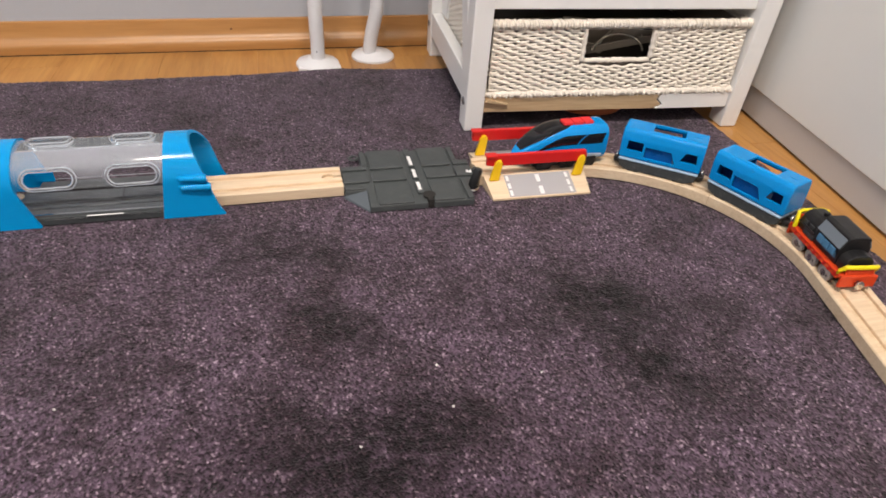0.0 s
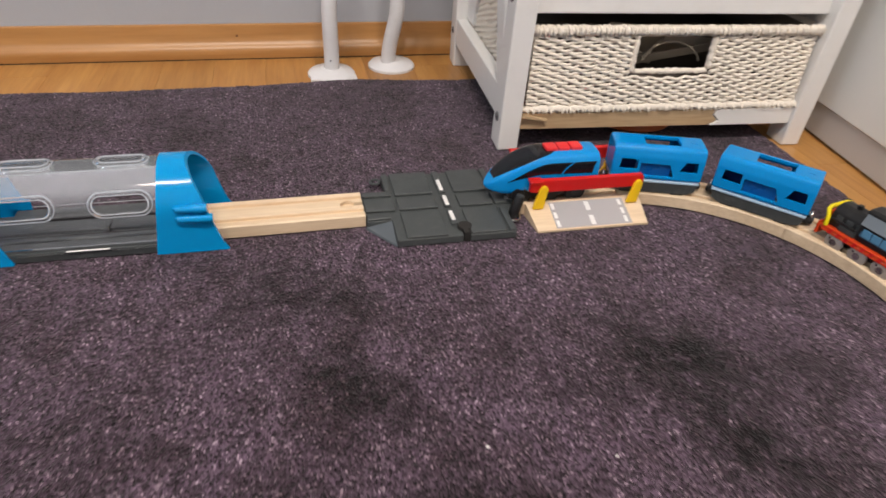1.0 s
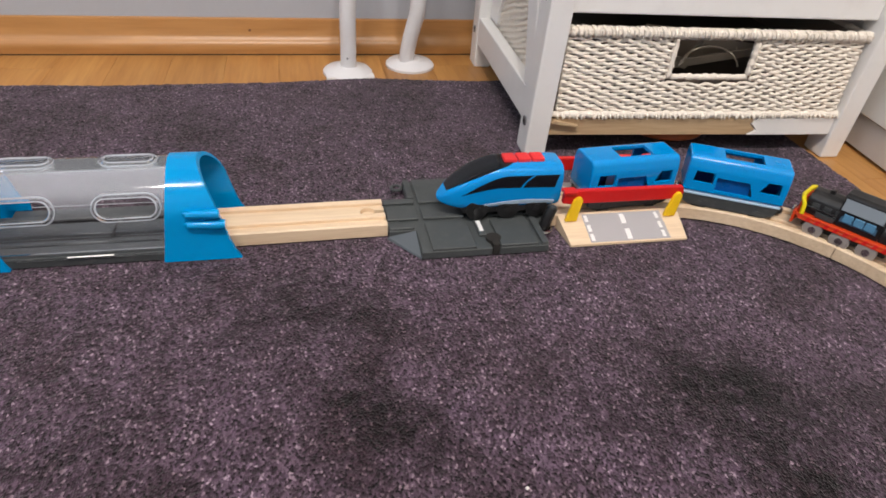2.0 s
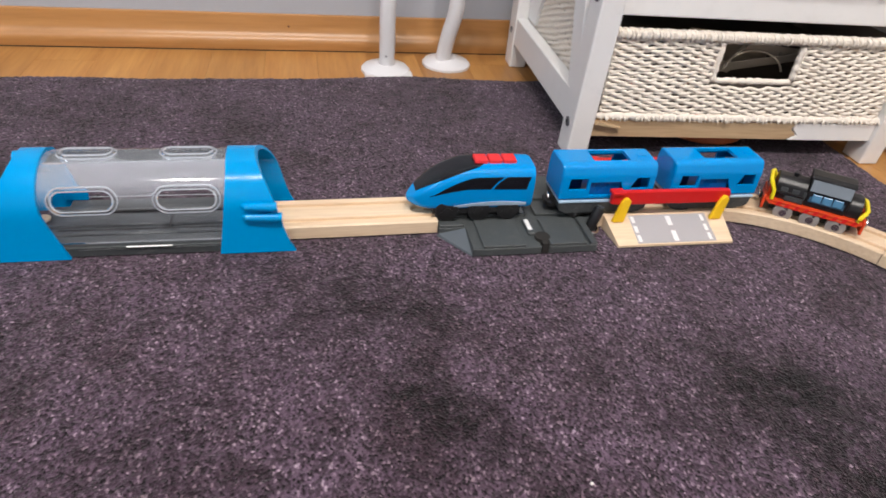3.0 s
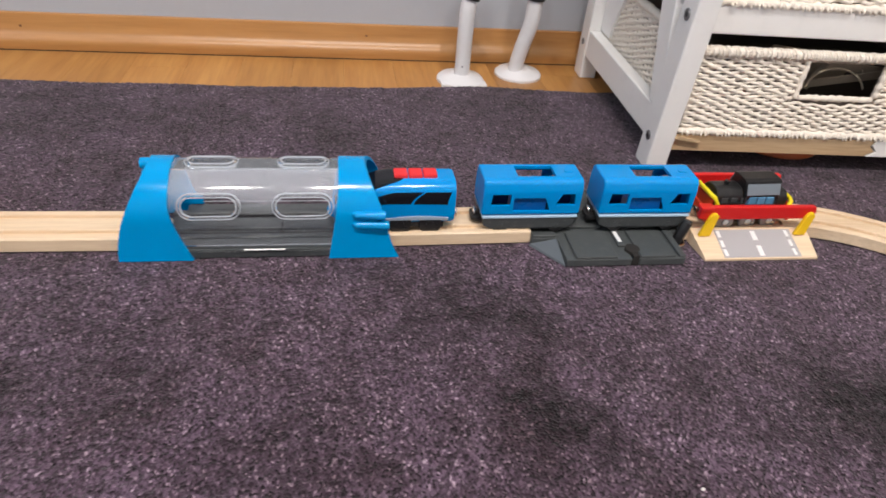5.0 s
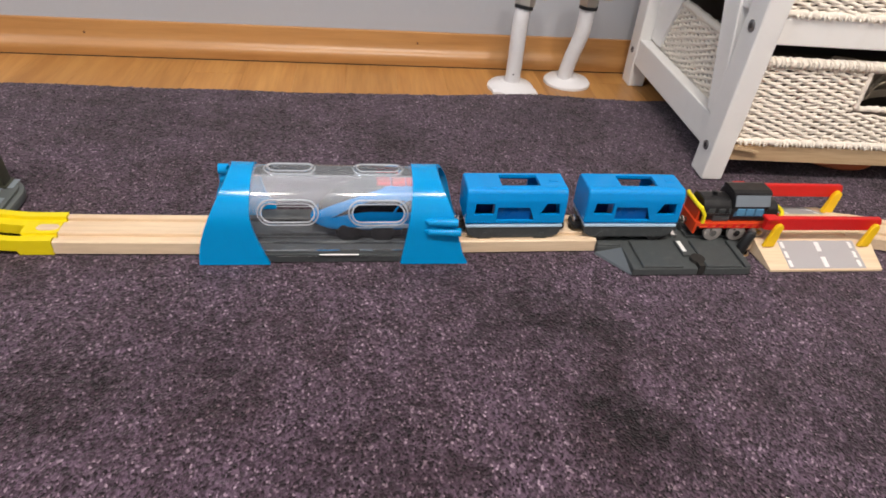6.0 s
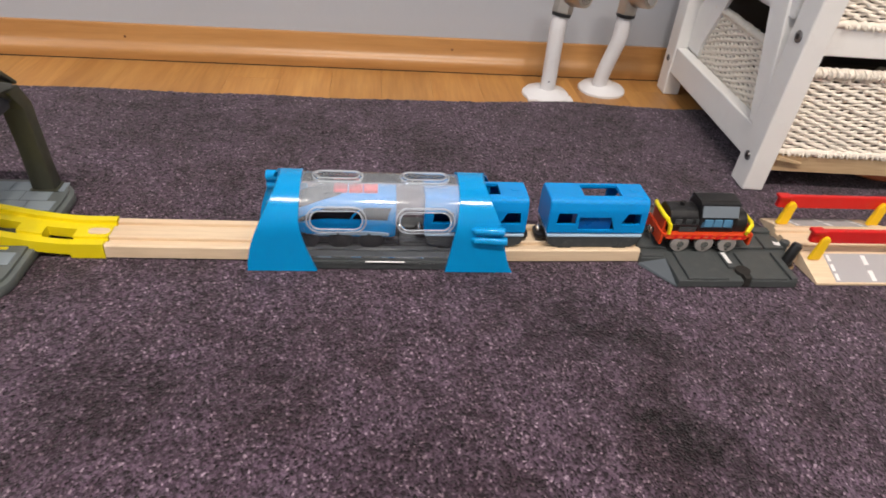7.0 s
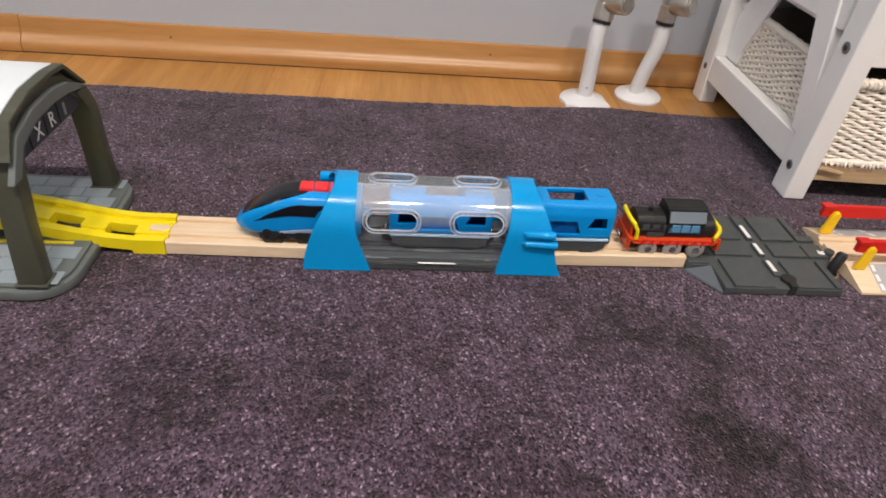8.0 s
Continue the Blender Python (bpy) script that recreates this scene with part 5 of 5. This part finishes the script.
def coach():
    c = thing("train_coach", pose(0, 0, 0), "blue hollow toy train coach on a charcoal chassis", "toy coach", "toy train")
    L, w = 0.0835, 0.0172
    prof = [(-w, 0.0150), (w, 0.0150), (w, 0.0365), (w - 0.0020, 0.0442), (w - 0.0050, 0.0466), (-w + 0.0050, 0.0466), (-w + 0.0020, 0.0442), (-w, 0.0365)]
    outer = prism(prof, -L / 2, L / 2, "x", 0.0016, 3)
    inner = prism([(-w + 0.0022, 0.0135), (w - 0.0022, 0.0135), (w - 0.0022, 0.0365), (w - 0.0048, 0.0440), (-w + 0.0048, 0.0440), (-w + 0.0022, 0.0365)], -L / 2 + 0.003, L / 2 - 0.003, "x")
    cuts = [inner, box(-0.0130, 0.0190, -0.0085, 0.0085, 0.030, 0.06)]
    for s in (-1, 1):
        ya, yb = sorted((s * (w - 0.006), s * (w + 0.004)))
        cuts.append(prism([(-0.0350, 0.0240), (-0.0185, 0.0240), (-0.0185, 0.0345), (-0.0340, 0.0345)], ya, yb, "y"))
        top = 0.0310 if s < 0 else 0.0400
        cuts.append(prism([(-0.0160, 0.0185), (0.0155, 0.0185), (0.0105 if s < 0 else 0.0150, top), (-0.0160, top)], ya, yb, "y"))
        cuts.append(prism([(0.0195, 0.0240), (0.0365, 0.0240), (0.0355, 0.0345), (0.0245, 0.0345)], ya, yb, "y"))
    part("body", cut(outer, cuts), M_TRAIN, c, "blue plastic coach body with open windows")
    part("floor_pan", box(-L / 2 + 0.0035, L / 2 - 0.0035, -w + 0.003, w - 0.003, 0.0138, 0.0160), M_NAVY, c)
    part("door_panel", box(-0.0155, 0.0125, -w + 0.0028, -w + 0.0042, 0.0162, 0.0318), M_RECESS_SHADE, c)
    # added navy sheets that make the coach look shaded behind its windows
    for xa, xb in ((-0.038, -0.0165), (0.0190, 0.038)):
        part("inner_screen", box(xa, xb, -0.0012, 0.0012, 0.0162, 0.0345), M_NAVY, c)
    part("stripe", box(-L / 2 + 0.0010, L / 2 - 0.0010, -w - 0.0004, w + 0.0004, 0.0118, 0.0142, 0.0006), M_STRIPE, c, "pale stripe along the sill")
    part("chassis", prism([(-L / 2 + 0.0015, 0.0120), (L / 2 - 0.0015, 0.0120), (L / 2 - 0.0030, 0.0040), (L / 2 - 0.0090, 0.0010), (-L / 2 + 0.0090, 0.0010), (-L / 2 + 0.0030, 0.0040)], -w + 0.0006, w - 0.0006, "y", 0.0010), M_CHASSIS, c, "charcoal plastic chassis")
    part("button", box(0.0285, 0.0350, -0.0020, 0.0020, 0.0464, 0.0470), M_TRAIN, c)
    for sx in (-1, 1):
        part("chassis_tongue", prism(rounded(min(sx * 0.036, sx * 0.0475), max(sx * 0.036, sx * 0.0475), -0.0085, 0.0085, 0.0050, 5), 0.0030, 0.0074, "z", 0.0012), M_BLACK, c, smooth=True)
    wheels = []
    for x in (-0.0240, 0.0240):
        for y in (-0.0112, 0.0112):
            wheels.append(wheel(c, x, y * 1.28, 0.0070, 0.0040, M_BLACK, M_CHASSIS))
    coupling(c, -L / 2 + 0.002, -1), coupling(c, L / 2 - 0.002, 1)
    return c


def shunter():
    """Black engine with red running board, slate-blue cab, yellow end rails, grey wheels."""
    e = thing("shunting_engine", pose(0, 0, 0), "black and red toy shunting engine with yellow end rails", "toy train", "toy train")
    L, w = 0.092, 0.0165
    part("running_board", box(-L / 2, L / 2, -w, w, 0.0115, 0.0150, 0.0010), M_ORANGERED, e, "orange-red running board")
    part("side_skirt", box(-L / 2 + 0.003, L / 2 - 0.003, -w - 0.0004, -w + 0.0016, 0.0100, 0.0120, 0.0006), M_ORANGERED, e)
    part("side_skirt", box(-L / 2 + 0.003, L / 2 - 0.003, w - 0.0016, w + 0.0004, 0.0100, 0.0120, 0.0006), M_ORANGERED, e)
    for i in range(9):
        x = -L / 2 + 0.010 + i * 0.009
        for y in (-w - 0.0007, w + 0.0001):
            part("hazard_stripe", prism([(x, 0.0104), (x + 0.0034, 0.0104), (x + 0.0058, 0.0146), (x + 0.0024, 0.0146)], y, y + 0.0006, "y"), M_RED, e, "darker red slanting stripe")
    part("frame", box(-L / 2 + 0.006, L / 2 - 0.006, -0.0085, 0.0085, 0.0015, 0.0114, 0.001), M_BLACK, e)
    for s in (-1, 1):
        x = s * L / 2
        part("buffer_beam", box(min(x, x + s * 0.003), max(x, x + s * 0.003), -w, w, 0.0040, 0.0160, 0.0010), M_ORANGERED, e, "orange-red buffer beam")
        ht = 0.0290 if s < 0 else 0.0235
        part("end_plate", box(min(x - s * 0.002, x + s * 0.001), max(x - s * 0.002, x + s * 0.001), -0.0125, 0.0125, 0.0152, ht - 0.0030, 0.0010), M_ORANGERED, e)
        pts = [(x - s * 0.0050, -w + 0.001, 0.0150), (x - s * 0.0042, -w + 0.001, ht - 0.0060), (x - s * 0.0005, -w + 0.003, ht - 0.0005), (x + s * 0.0010, -w + 0.007, ht), (x + s * 0.0010, w - 0.007, ht), (x - s * 0.0005, w - 0.003, ht - 0.0005), (x - s * 0.0042, w - 0.001, ht - 0.0060), (x - s * 0.0050, w - 0.001, 0.0150)]
        part("end_rail", tube(pts, 0.0021, 10), M_LEMON, e, "yellow end rail", smooth=True)
    hood = [(-0.0122, 0.0150), (0.0122, 0.0150), (0.0126, 0.0240), (0.0114, 0.0292), (0.0082, 0.0330), (0.0040, 0.0345), (-0.0040, 0.0345), (-0.0082, 0.0330), (-0.0114, 0.0292), (-0.0126, 0.0240)]
    part("hood", prism(hood, -0.0415, -0.0115, "x", 0.0012), M_BLACK, e, "glossy black hood")
    part("hood", prism([(y, 0.0150 + (z - 0.0150) * 0.82) for y, z in hood], 0.0285, 0.0415, "x", 0.0012), M_BLACK, e, "glossy black hood")
    for y in (-0.0138, 0.0138):
        part("hand_rail", tube([(-0.0400, y, 0.0225), (-0.025, y, 0.0228), (-0.0120, y, 0.0225)], 0.0009, 8), M_BLACK, e)
        part("side_tank", box(-0.0300, -0.0120, min(y, y * 0.8), max(y, y * 0.8), 0.0152, 0.0205, 0.0008), M_CHASSIS, e)
        for k in range(3):
            xk = -0.036 + k * 0.011
            part("grille", box(xk, xk + 0.007, y * 0.885 - 0.0004, y * 0.885 + 0.0004, 0.0200, 0.0270), M_CHASSIS, e)
    part("cab", prism([(-0.0128, 0.0150), (0.0128, 0.0150), (0.0138, 0.0300), (0.0100, 0.0385), (-0.0100, 0.0385), (-0.0138, 0.0300)], -0.0112, 0.0282, "x", 0.0010), M_BLACK, e, "black cab")
    for s in (-1, 1):
        b = prism([(-0.0085, 0.0195), (0.0255, 0.0195), (0.0255, 0.0292), (-0.0085, 0.0292)], s * 0.0129 - 0.0006, s * 0.0129 + 0.0010, "y", 0.0006, 1)
        cabw = part("cab_side", b, M_CABBLUE, e, "slate-blue cab panel")
        for k in range(3):
            xk = -0.0060 + 0.0100 * k
            part("window", box(xk, xk + 0.0088, s * 0.0135 - 0.0007 + s * 0.0004, s * 0.0135 + 0.0007 + s * 0.0004, 0.0212, 0.0282, 0.0004, 1), M_CABWIN, cabw, "pale blue window field")
        part("cab_roof", prism([(s * 0.0102, 0.0388), (s * 0.0142, 0.0302), (s * 0.0150, 0.0306), (s * 0.0106, 0.0398)], -0.0105, 0.0275, "x", 0.0003, 1), M_CABROOF, e, "grey-blue roof slope")
    part("roof_top", prism([(-0.0102, 0.0388), (0.0102, 0.0388), (0.0096, 0.0412), (0.0060, 0.0424), (-0.0060, 0.0424), (-0.0096, 0.0412)], -0.0125, 0.0295, "x", 0.0006), M_BLACK, e, "glossy black roof ridge")
    part("exhaust", rod((-0.0260, 0, 0.0325), (-0.0260, 0, 0.0375), 0.0026, 14), M_BLACK, e)
    wheels = []
    for x in (-0.0260, 0.0, 0.0250):
        for y in (-0.0146, 0.0146):
            wheels.append(wheel(e, x, y, 0.0080, 0.0036, M_WHEEL, M_STEEL))
    coupling(e, -L / 2 - 0.002, -1), coupling(e, L / 2 + 0.002, 1)
    # short wheelbase: everything but the round wheels is drawn together along its length
    done = set()
    for o in e.children_recursive:
        turns = o in wheels or o.parent in wheels
        if o in wheels:
            o.location.x *= 0.835
        if not turns and o.data.name not in done:
            o.data.transform(Matrix.Diagonal((0.835, 1, 1, 1)))
            done.add(o.data.name)
    return e, wheels


ENGINE, ENGINE_WHEELS, ENGINE_MID, ENGINE_BASE = engine()
COACH_A = coach()
COACH_B = copy_thing(COACH_A, pose(0, 0, 0))
SHUNTER, SHUNTER_WHEELS = shunter()


# ---- crumbs on the carpet ----
def crumbs():
    rng = random.Random(5)
    for x, y in ((0.042, -0.240), (0.045, -0.279), (0.115, -0.26), (-0.21, -0.235), (-0.02, -0.30)):
        c = bmesh.new()
        bmesh.ops.create_icosphere(c, subdivisions=1, radius=0.0009)
        for v in c.verts:
            v.co *= rng.uniform(0.7, 1.3)
        ob = part("crumb", c, M_CRUMB, None)
        ob.matrix_basis = pose(x, y, 0.0006)
        tagged(ob, "tiny white crumb lying in the carpet pile", "crumb", "crumbs on the carpet")


crumbs()


# ---- floor planks ----
def floor_planks():
    fl = bpy.data.objects["floor"]
    width, length = 0.066, 0.46
    b = box(0, width - 0.0002, -length + 0.0003, 0, -0.0044, 0.0, 0.0002, 1)
    me = bpy.data.meshes.new("plank")
    b.to_mesh(me)
    b.free()
    me.materials.append(M_PLANK)
    for col in range(30):
        x = 0.047 + (col - 20) * width
        y = 0.452 + (col * 0.173) % length
        while y > -0.62:
            if y - length < 0.446:
                ob = new("plank", me) if y <= 0.4521 else plank_end(x, width, y - length)
                ob.parent = fl
                if y <= 0.4521:
                    ob.location = (x, y, FLOOR)
            y -= length


def plank_end(x, width, y0):
    """A plank cut off at the wall."""
    b = box(0, width - 0.0002, y0 - 0.452 + 0.0003, 0, -0.0044, 0.0, 0.0002, 1)
    me = bpy.data.meshes.new("plank")
    b.to_mesh(me)
    b.free()
    me.materials.append(M_PLANK)
    ob = new("plank", me)
    ob.location = (x, 0.452, FLOOR)
    return ob


floor_planks()


# ---- movement ----
def motions():
    times = [0.25 * i for i in range(33)]
    for ob, mid, base in ((ENGINE, ENGINE_MID, 0.056), (COACH_A, 0.1632, 0.048), (COACH_B, 0.2640, 0.048), (SHUNTER, 0.3630, 0.044)):
        walk(ob, [(t, vehicle_pose(t, mid, base)) for t in times])
    turning = [(w, 0.0094) for w in ENGINE_WHEELS] + [(w, 0.0080) for w in SHUNTER_WHEELS]
    for coach_ob in (COACH_A, COACH_B):
        turning += [(w, 0.0070) for w in coach_ob.children if w.name.startswith("wheel")]
    for w, r in turning:
        p = w.matrix_basis.translation.copy()
        walk(w, [(0.1 * i, pose(p.x, p.y, p.z, 0, -math.degrees(SPEED * 0.1 * i / r), 0)) for i in range(81)])


motions()
